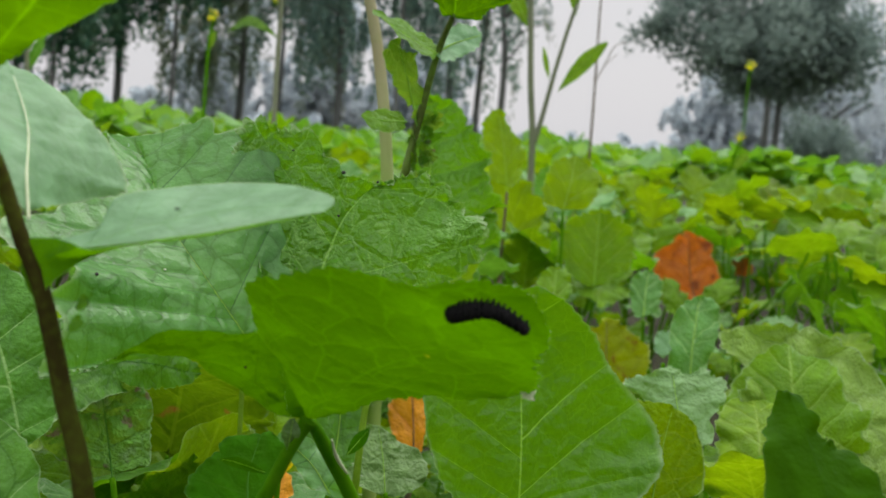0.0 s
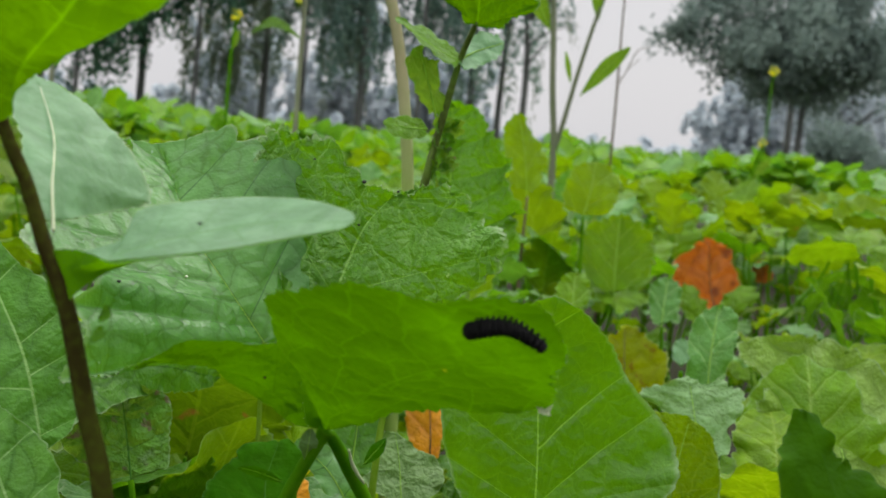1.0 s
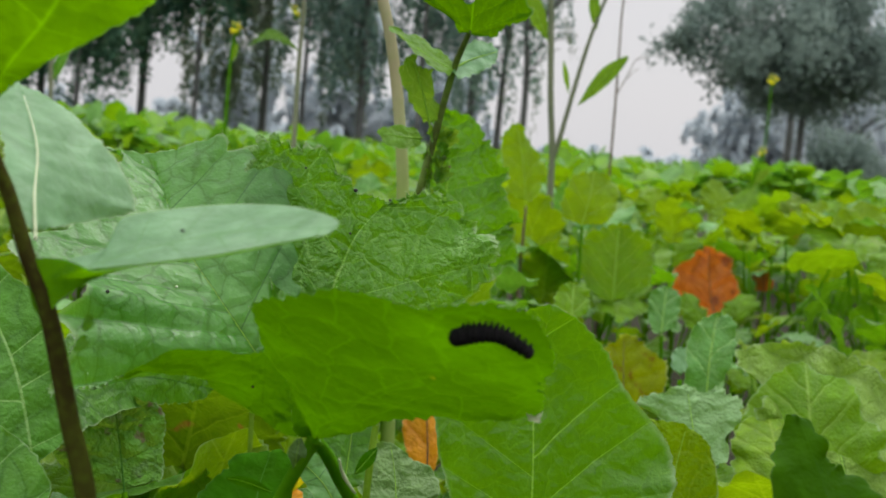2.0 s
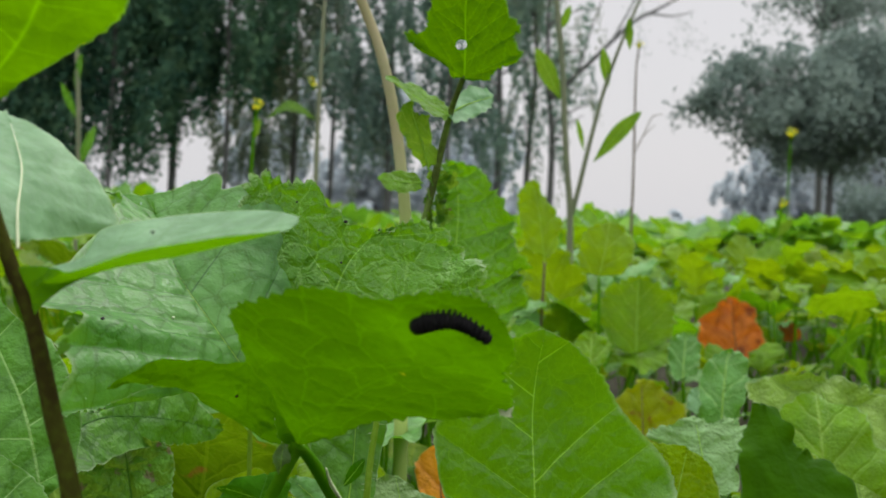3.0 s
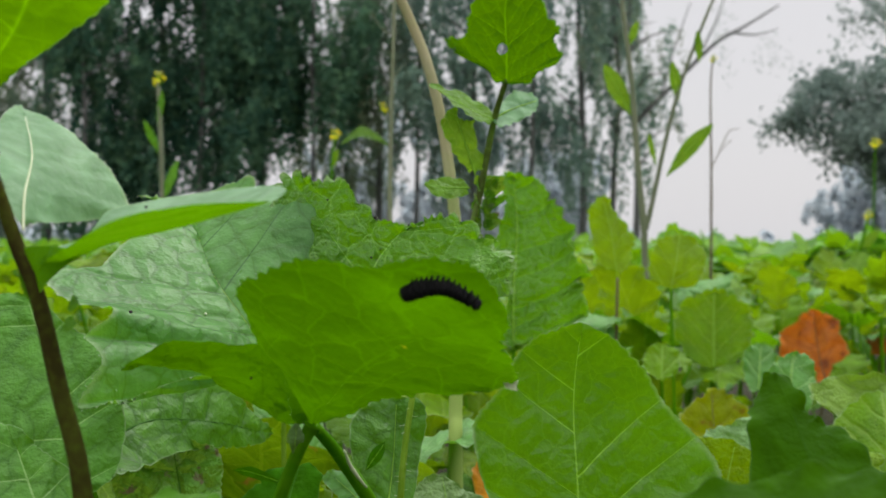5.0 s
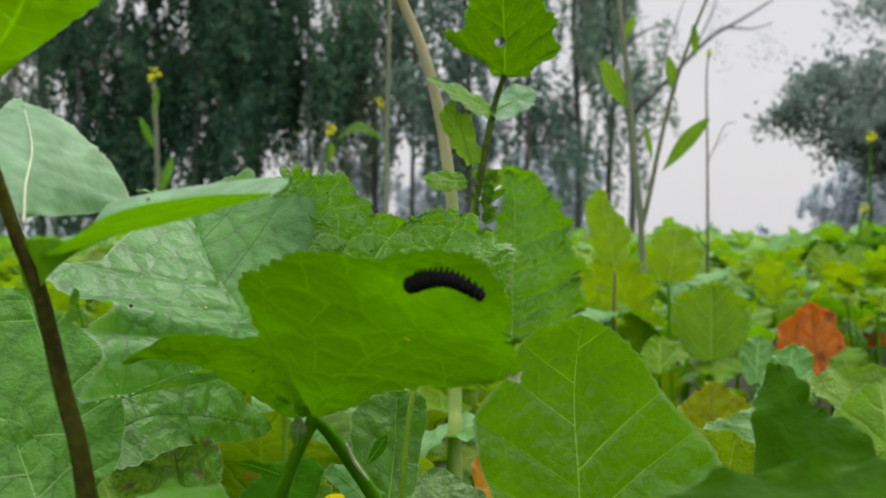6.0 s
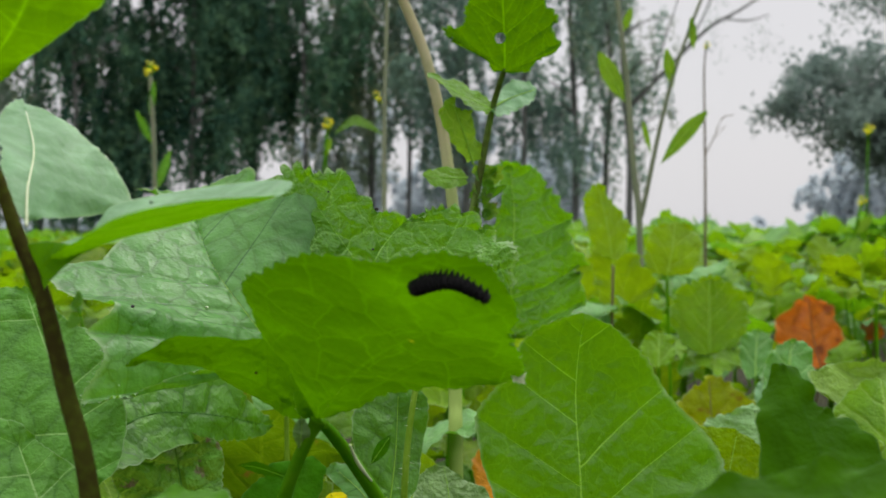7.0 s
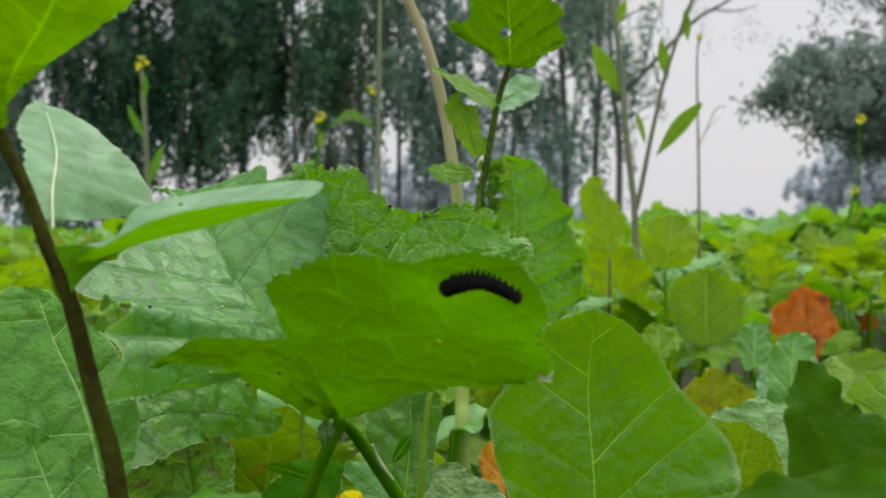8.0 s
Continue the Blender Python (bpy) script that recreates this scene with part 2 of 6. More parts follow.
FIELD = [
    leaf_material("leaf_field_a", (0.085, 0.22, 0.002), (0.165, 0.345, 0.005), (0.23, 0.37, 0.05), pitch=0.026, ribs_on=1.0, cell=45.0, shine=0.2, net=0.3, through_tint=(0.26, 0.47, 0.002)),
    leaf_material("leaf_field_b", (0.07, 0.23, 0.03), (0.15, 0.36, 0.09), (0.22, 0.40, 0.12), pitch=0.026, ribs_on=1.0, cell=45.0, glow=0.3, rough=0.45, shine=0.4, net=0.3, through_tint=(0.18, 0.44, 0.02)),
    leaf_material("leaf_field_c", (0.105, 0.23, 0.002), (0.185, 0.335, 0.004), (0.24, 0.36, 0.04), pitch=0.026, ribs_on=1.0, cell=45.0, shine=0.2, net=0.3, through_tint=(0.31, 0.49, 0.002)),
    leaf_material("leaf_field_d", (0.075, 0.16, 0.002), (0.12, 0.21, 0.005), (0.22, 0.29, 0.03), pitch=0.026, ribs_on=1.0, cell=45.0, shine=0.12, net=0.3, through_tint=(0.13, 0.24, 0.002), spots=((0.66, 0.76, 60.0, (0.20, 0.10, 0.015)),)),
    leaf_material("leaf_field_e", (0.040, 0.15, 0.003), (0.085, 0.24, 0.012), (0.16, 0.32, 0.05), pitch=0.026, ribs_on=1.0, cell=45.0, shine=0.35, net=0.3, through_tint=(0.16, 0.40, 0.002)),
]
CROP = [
    leaf_material("leaf_crop_a", (0.075, 0.20, 0.004), (0.16, 0.34, 0.015), (0.18, 0.34, 0.03), shine=0.2, net=0.0, relief=0.2, crease_shade=0.0, edge=0.0, through_tint=(0.24, 0.47, 0.002)),
    leaf_material("leaf_crop_b", (0.065, 0.20, 0.020), (0.16, 0.35, 0.08), (0.20, 0.38, 0.10), shine=0.4, net=0.0, relief=0.2, crease_shade=0.0, edge=0.0, through_tint=(0.19, 0.45, 0.01)),
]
STEM_DARK = plain_material("stem_purple", ((0.030, 0.024, 0.006), (0.055, 0.062, 0.009), (0.075, 0.11, 0.010)), 60.0, 0.8, shine=0.03)
STEM_GREEN = plain_material("stem_green", ((0.075, 0.25, 0.002), (0.11, 0.30, 0.004), (0.13, 0.30, 0.010)), 60.0, 0.7, shine=0.03, glow=0.4)
STEM_YELLOW = plain_material("stem_yellow", ((0.13, 0.26, 0.008), (0.18, 0.32, 0.02), (0.24, 0.36, 0.05)), 60.0, 0.6, shine=0.15, glow=0.25)
STEM_OLIVE = plain_material("stem_olive", ((0.06, 0.08, 0.015), (0.12, 0.20, 0.025), (0.16, 0.26, 0.04)), 40.0, 0.5, shine=0.25)
SPECK = plain_material("speck", ((0.01, 0.009, 0.008), (0.02, 0.018, 0.012), (0.03, 0.025, 0.02)), 300.0, 0.8)
STEM_PALE = plain_material("stem_pale", ((0.25, 0.22, 0.12), (0.35, 0.32, 0.20), (0.19, 0.23, 0.07)), 14.0, 0.6, shine=0.15, foot=((0.24, 0.33, 0.08), 0.36, 0.45))
STEM_GREY = plain_material("stem_grey", ((0.13, 0.15, 0.09), (0.19, 0.20, 0.13), (0.15, 0.19, 0.08)), 14.0, 0.6)
STEM_DRY = plain_material("stem_dry", ((0.09, 0.06, 0.035), (0.14, 0.11, 0.06), (0.10, 0.13, 0.04)), 25.0, 0.6)
RIB = plain_material("rib", ((0.23, 0.45, 0.03), (0.29, 0.52, 0.06), (0.34, 0.54, 0.10)), 120.0, 0.5, glow=0.4, shine=0.15)
RIB_DARK = plain_material("rib_dark", ((0.05, 0.165, 0.012), (0.07, 0.21, 0.022), (0.09, 0.25, 0.035)), 120.0, 0.6, glow=0.3, shine=0.1)
RIB_WHITE = plain_material("rib_white", ((0.50, 0.56, 0.36), (0.58, 0.62, 0.42), (0.42, 0.52, 0.28)), 90.0, 0.5, shine=0.1)
HAIR = plain_material("hair", ((0.50, 0.58, 0.40), (0.62, 0.68, 0.52), (0.56, 0.62, 0.44)), 400.0, 0.5, glow=0.5, shine=0.3)
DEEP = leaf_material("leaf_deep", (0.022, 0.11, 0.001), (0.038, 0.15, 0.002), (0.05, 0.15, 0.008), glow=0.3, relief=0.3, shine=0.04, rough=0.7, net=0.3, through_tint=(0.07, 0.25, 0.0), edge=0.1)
GREYED = leaf_material("leaf_greyed", (0.10, 0.20, 0.05), (0.18, 0.29, 0.10), (0.20, 0.32, 0.11), glow=0.3, relief=0.6, shine=0.25, net=0.4, through_tint=(0.17, 0.36, 0.02))
PETAL = plain_material("petal", ((0.85, 0.74, 0.01), (0.90, 0.84, 0.02), (0.75, 0.74, 0.03)), 200.0, 0.5, glow=0.4, shine=0.1)
BUD = plain_material("bud", ((0.40, 0.46, 0.03), (0.52, 0.52, 0.04), (0.28, 0.40, 0.04)), 200.0, 0.5, glow=0.2)
BLACK = plain_material("larva_black", ((0.005, 0.005, 0.006), (0.010, 0.009, 0.010), (0.016, 0.015, 0.016)), 500.0, 0.7, relief=0.6, shine=0.08)
SOIL = plain_material("soil", ((0.022, 0.020, 0.010), (0.045, 0.038, 0.018), (0.05, 0.06, 0.020)), 12.0, 0.9, relief=0.8, distance=0.01)
# bark grey made lighter than the wood's own, to paint in the haze
BARK = plain_material("bark", ((0.06, 0.065, 0.06), (0.10, 0.105, 0.10), (0.16, 0.16, 0.15)), 3.0, 0.85, relief=0.8, distance=0.02)
DROOP = plain_material("foliage_droop", ((0.028, 0.085, 0.062), (0.090, 0.195, 0.120), (0.25, 0.39, 0.165)), 0.45, 0.8, glow=0.4, relief=0.1, shine=0.05)
# haze is painted into the next three foliages by greying and paling their colours
HAZE_TINT = plain_material("foliage_haze_tint", ((0.12, 0.20, 0.17), (0.20, 0.31, 0.24), (0.34, 0.46, 0.32)), 0.45, 0.8, glow=0.4, relief=0.1, shine=0.05)
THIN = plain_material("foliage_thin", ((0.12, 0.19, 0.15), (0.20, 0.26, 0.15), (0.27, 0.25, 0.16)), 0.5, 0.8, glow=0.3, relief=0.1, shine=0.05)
CROWN_HAZED = plain_material("foliage_crown_hazed", ((0.15, 0.21, 0.19), (0.24, 0.31, 0.275), (0.35, 0.42, 0.36)), 0.5, 0.8, glow=0.4, relief=0.1, shine=0.05)
# far mist is put into this foliage colour, almost as pale as the sky
MIST_TINT = plain_material("foliage_mist_tint", ((0.52, 0.58, 0.62), (0.60, 0.66, 0.70), (0.68, 0.73, 0.77)), 0.5, 0.9, glow=0.5, relief=0.1, shine=0.05)


# ---- mesh helpers ----
def mesh_object(name, verts, faces, material, parent=None, label="", coords=None, smooth=True):
    me = bpy.data.meshes.new(name)
    me.from_pydata([tuple(v) for v in verts], [], faces)
    if coords is not None:
        a = me.attributes.new("leafco", "FLOAT_VECTOR", "POINT")
        a.data.foreach_set("vector", np.asarray(coords, dtype=np.float32).ravel())
    if smooth:
        me.polygons.foreach_set("use_smooth", [True] * len(me.polygons))
    me.materials.append(material)
    me.update()
    ob = new(name, me)
    ob.parent = parent
    if label:
        tagged(ob, label)
    return ob


def spline(points, count, closed=False):
    """Catmull-Rom through the points, count samples."""
    pts = np.array(points, float)
    n = len(pts)
    spans = n if closed else n - 1
    out = []
    for k in range(count):
        u = k * spans / (count if closed else count - 1)
        i = min(int(u), spans - 1)
        f = u - i
        pick = [pts[(i + d) % n] if closed else pts[min(max(i + d, 0), n - 1)] for d in (-1, 0, 1, 2)]
        a, b, c, d = pick
        out.append(0.5 * (2 * b + (c - a) * f + (2 * a - 5 * b + 4 * c - d) * f**2 + (3 * b - a - 3 * c + d) * f**3))
    return np.array(out)


def tube_arrays(points, radii, sides=8, count=0):
    """Verts and faces of a round tube along a spline, with closed ends."""
    line = spline(points, count) if count else np.array(points, float)
    rad = np.interp(np.linspace(0, 1, len(line)), np.linspace(0, 1, len(radii)), radii)
    verts, faces = [], []
    ref = None
    for i, p in enumerate(line):
        d = line[min(i + 1, len(line) - 1)] - line[max(i - 1, 0)]
        d /= max(np.linalg.norm(d), 1e-9)
        if ref is None:
            ref = np.cross(d, (0.3, 1.0, 0.2))
        ref = ref - d * (ref @ d)
        ref /= max(np.linalg.norm(ref), 1e-9)
        other = np.cross(d, ref)
        for k in range(sides):
            a = 2 * math.pi * k / sides
            verts.append(p + rad[i] * (math.cos(a) * ref + math.sin(a) * other))
    for i in range(len(line) - 1):
        for k in range(sides):
            j = (k + 1) % sides
            faces.append((i * sides + k, i * sides + j, (i + 1) * sides + j, (i + 1) * sides + k))
    faces.append(tuple(range(sides))[::-1])
    faces.append(tuple((len(line) - 1) * sides + k for k in range(sides)))
    return verts, faces


def tube(name, points, radii, material, parent=None, sides=8, count=0, label=""):
    verts, faces = tube_arrays(points, radii, sides, count)
    return mesh_object(name, verts, faces, material, parent, label)


def blade_arrays(spine, rim, samples, rings, tooth=0.0, teeth=40, wave=0.0, bulge=0.0, seed=0, lobe=0.0, lobes=30, calm=(2.0, 2.0), pull=0.35):
    """A leaf blade between its midrib and its toothed rim: verts, faces and (along, across) in metres."""
    r = random.Random(seed)
    line = spline(spine, 40)
    along = np.concatenate([[0], np.cumsum(np.linalg.norm(np.diff(line, axis=0), axis=1))])
    edge = spline(rim, samples, closed=True)
    centre = line.mean(0)
    normal = np.zeros(3)
    for i in range(samples):
        normal += np.cross(edge[i] - centre, edge[(i + 1) % samples] - centre)
    normal /= np.linalg.norm(normal)
    phase, beat = r.random() * 6, teeth * (0.9 + 0.2 * r.random())
    verts, coords, faces, faces_out = [], [], [], []
    feet = np.array([np.argmin(np.linalg.norm(line - e, axis=1) + pull * along) for e in edge], float)
    for _ in range(4):
        w = max(samples // 36, 1)
        feet = sum(np.roll(feet, s) for s in range(-w, w + 1)) / (2 * w + 1)
    for i in range(samples):
        u = i / samples
        k = min(int(feet[i]), 38)
        foot = line[k] + (line[k + 1] - line[k]) * (feet[i] - k)
        d = {k: np.linalg.norm(edge[i] - foot)}
        run = edge[(i + 1) % samples] - edge[i - 1]
        run /= max(np.linalg.norm(run), 1e-9)
        out = edge[i] - foot
        out = out - run * (out @ run)
        out /= max(np.linalg.norm(out), 1e-9)
        face = np.cross(run, out)
        saw = (u * beat + 0.35 * math.sin(6.28 * 3 * u + phase)) % 1.0
        size = 0.55 + 0.45 * math.sin(6.28 * 5 * u + phase * 2)
        scallop = u * lobes + 0.5 * math.sin(6.28 * 4 * u + phase) + 0.25 * math.sin(6.28 * 9 * u)
        depth = 0.4 + 0.6 * abs(math.sin(1.7 * math.floor(scallop) + phase))
        shift = out * (lobe * (0.12 if calm[0] < u < calm[1] else 1.0) * depth * (abs(math.sin(math.pi * scallop)) ** 0.7 - 0.6) + tooth * size * (1.0 - 2.2 * abs(saw - 0.62)))
        shift = shift + face * wave * (math.sin(6.28 * 7 * u + phase) + 0.6 * math.sin(6.28 * 13 * u + 2 * phase))
        axis = line[min(k + 1, 39)] - line[max(k - 1, 0)]
        sign = 1.0 if np.cross(axis, edge[i] - foot) @ normal > 0 else -1.0
        for j in range(rings + 1):
            f = j / rings
            verts.append(foot + (edge[i] - foot) * f + shift * f**4 + normal * bulge * math.sin(math.pi * f) * min(d[k] / 0.02, 1.5))
            coords.append((along[k], sign * d[k] * f, f))
        faces_out.append(face * sign)
    grid = np.array(verts).reshape(samples, rings + 1, 3)
    for _ in range(30 if tooth and not bulge else 0):
        mean = (np.roll(grid, 1, 0) + np.roll(grid, -1, 0))[:, 1:-1] + grid[:, 2:] + grid[:, :-2]
        grid[:, 1:-1] = 0.4 * grid[:, 1:-1] + 0.15 * mean
    verts = list(grid.reshape(-1, 3))
    if tooth:
        for i, q in enumerate(verts):
            verts[i] = q + faces_out[i // (rings + 1)] * min(i % (rings + 1) / 3, 1.0) * (0.0009 * noise.noise(Vector(q) * 70) + 0.0005 * noise.noise(Vector(q) * 190))
    for i in range(samples):
        n = (i + 1) % samples
        for j in range(rings):
            faces.append((i * (rings + 1) + j, n * (rings + 1) + j, n * (rings + 1) + j + 1, i * (rings + 1) + j + 1))
    return verts, faces, coords, line, along, normal


def with_ribs(grid, coords, count, width, seed):
    """The same blade with narrow strips let in for its side veins, and how strongly each point belongs to a vein."""
    r = random.Random(seed)
    n, m = grid.shape[:2]
    coords = np.array(coords).reshape(n, m, 3)
    step = np.linalg.norm(np.roll(grid[:, -1], -1, 0) - grid[:, -1], axis=1)
    columns = {}
    for k in range(count):
        c = (k + r.uniform(0.25, 0.75)) * n / count
        d = min(max(width / max(step[int(c) % n], 1e-6), 0.15), 2.5)
        for at, value in ((c - d, 0.0), (c, 1.0), (c + d, 0.0)):
            columns[at % n] = value
    marks = sorted(columns)
    for i in range(n):
        if min(min(abs(i - c), n - abs(i - c)) for c in marks) > 0.3:
            columns[float(i)] = 0.0
    order = sorted(columns)
    low = np.array([int(c) % n for c in order])
    part = (np.array(order) - np.floor(order))[:, None, None]
    high = (low + 1) % n
    fine = grid[low] * (1 - part) + grid[high] * part
    wide = coords[low] * (1 - part) + coords[high] * part
    f = np.linspace(0, 1, m)[None]
    vein = np.array([columns[c] for c in order])[:, None] * (1.0 - 0.45 * f)
    paths = [fine[i] for i, c in enumerate(order) if columns[c] > 0]
    vein[:, 0] = 1.0
    return fine, wide, vein, paths


def puffed(grid, paths, height, reach):
    """The blade swelling gently between its veins, towards its upper side."""
    flat = grid.reshape(-1, 3)
    ds = np.roll(grid, -1, 0) - np.roll(grid, 1, 0)
    dr = np.gradient(grid, axis=1)
    normal = np.cross(ds, dr).reshape(-1, 3)
    normal /= np.linalg.norm(normal, axis=1, keepdims=True) + 1e-12
    mean = normal.mean(0)
    if mean @ np.array((0.0, -1.0, 0.35)) < 0:
        normal = -normal
    knots = np.array([p for path in paths for p in path])
    near = np.empty(len(flat))
    for k in range(0, len(flat), 2000):
        block = flat[k:k + 2000]
        gap = (block**2).sum(1)[:, None] + (knots**2).sum(1)[None] - 2 * block @ knots.T
        near[k:k + 2000] = np.maximum(gap.min(1), 0)
    lift = height * (1 - np.exp(-near / reach**2))
    return (flat + normal * lift[:, None]).reshape(grid.shape)


def margin_hairs(grid, count, length, seed):
    """Short pale hairs that stand out from the rim."""
    r = random.Random(seed)
    verts, faces = [], []
    n = len(grid)
    for _ in range(count):
        i = r.randrange(n)
        p, out = grid[i, -1], grid[i, -1] - grid[i, -3]
        run = grid[(i + 1) % n, -1] - grid[i - 1, -1]
        out, run = out / max(np.linalg.norm(out), 1e-9), run / max(np.linalg.norm(run), 1e-9)
        tip = p + (out + np.array([r.uniform(-0.6, 0.6) for _ in range(3)])) * length * r.uniform(0.5, 1.2)
        k = len(verts)
        verts += [p - run * 0.00006 - out * 0.0001, p + run * 0.00006 - out * 0.0001, tip]
        faces.append((k, k + 1, k + 2))
    return verts, faces


def empty(name, place=(0, 0, 0)):
    ob = new(name)
    ob.empty_display_size = 0.02
    ob.location = place
    return ob


def hero_leaf(spec, name, material, parent, rib=0.0009, rib_material=None, samples=220, rings=12, hole=None, veins=0, vein_width=0.0007, label="", puff=0.0, reach=0.002, hairs=0, hair_length=0.0009, **more):
    """One large leaf in its plant's space (the plants' empties sit at the origin), with side veins and, for a rib, a raised midrib."""
    s = LEAVES[spec]
    mm = lambda some: [tuple(b + 0.001 * v for b, v in zip(s["base"], p)) for p in some]  # noqa: E731
    spine, rim = mm(s["spine"]), mm(s["rim"])
    verts, faces, coords, line, along, normal = blade_arrays(spine, rim, samples, rings, **more)
    grid, vein = np.array(verts).reshape(samples, rings + 1, 3), None
    if veins:
        grid, coords, vein, paths = with_ribs(grid, coords, veins, vein_width, more.get("seed", 0))
        if puff:
            grid = puffed(grid, paths + [line], puff, reach)
        n, m = grid.shape[:2]
        verts, coords, vein = list(grid.reshape(-1, 3)), coords.reshape(-1, 3), vein.ravel()
        faces = [(i * m + j, (i + 1) % n * m + j, (i + 1) % n * m + j + 1, i * m + j + 1) for i in range(n) for j in range(rings)]
    if hole:
        centre, radius = np.array(hole[0]), hole[1]
        centre = min(verts, key=lambda v: np.linalg.norm(v - centre))
        off = np.array(verts) - centre
        far = np.linalg.norm(off, axis=1)
        inside = far < radius
        faces = [f for f in faces if not all(inside[v] for v in f)]
        verts = [centre + off[k] * radius / max(far[k], 1e-6) if inside[k] else v for k, v in enumerate(verts)]
    leaf = mesh_object(name, verts, faces, material, parent, label, coords)
    if vein is not None:
        leaf.data.attributes.new("vein", "FLOAT", "POINT").data.foreach_set("value", np.asarray(vein, dtype=np.float32))
    if rib:
        tube("midrib", line[:38], [rib, rib * 0.3], rib_material or RIB, leaf, 6)
    if hairs:
        mesh_object("margin_hairs", *margin_hairs(grid, hairs, hair_length, 5), HAIR, leaf, "short whitish hairs along the margin")
    return leaf


def small_leaf(parent, base, tip, width, material, seed, curl=0.0):
    b, t = Vector(base), Vector(tip)
    d = t - b
    s = d.cross(Vector((0.2, 1.0, 0.1))).normalized() * width
    lift = Vector((0, 0, curl))
    spine = [b, b + d * 0.35 + lift * 0.8, b + d * 0.7 + lift, t]
    rim = [b + s * 0.1, b + d * 0.3 + s * 0.8 + lift * 0.7, b + d * 0.6 + s + lift, b + d * 0.88 + s * 0.5 + lift * 0.4, t, b + d * 0.88 - s * 0.5 + lift * 0.4, b + d * 0.6 - s + lift, b + d * 0.3 - s * 0.8 + lift * 0.7, b - s * 0.1]
    verts, faces, coords, line, *_ = blade_arrays(spine, rim, 60, 4, width * 0.06, 16, width * 0.08, seed=seed)
    leaf = mesh_object("leaf", verts, faces, material, parent, "", coords)
    tube("midrib", line[:36:5], [width * 0.08, width * 0.03], RIB, leaf, 5)


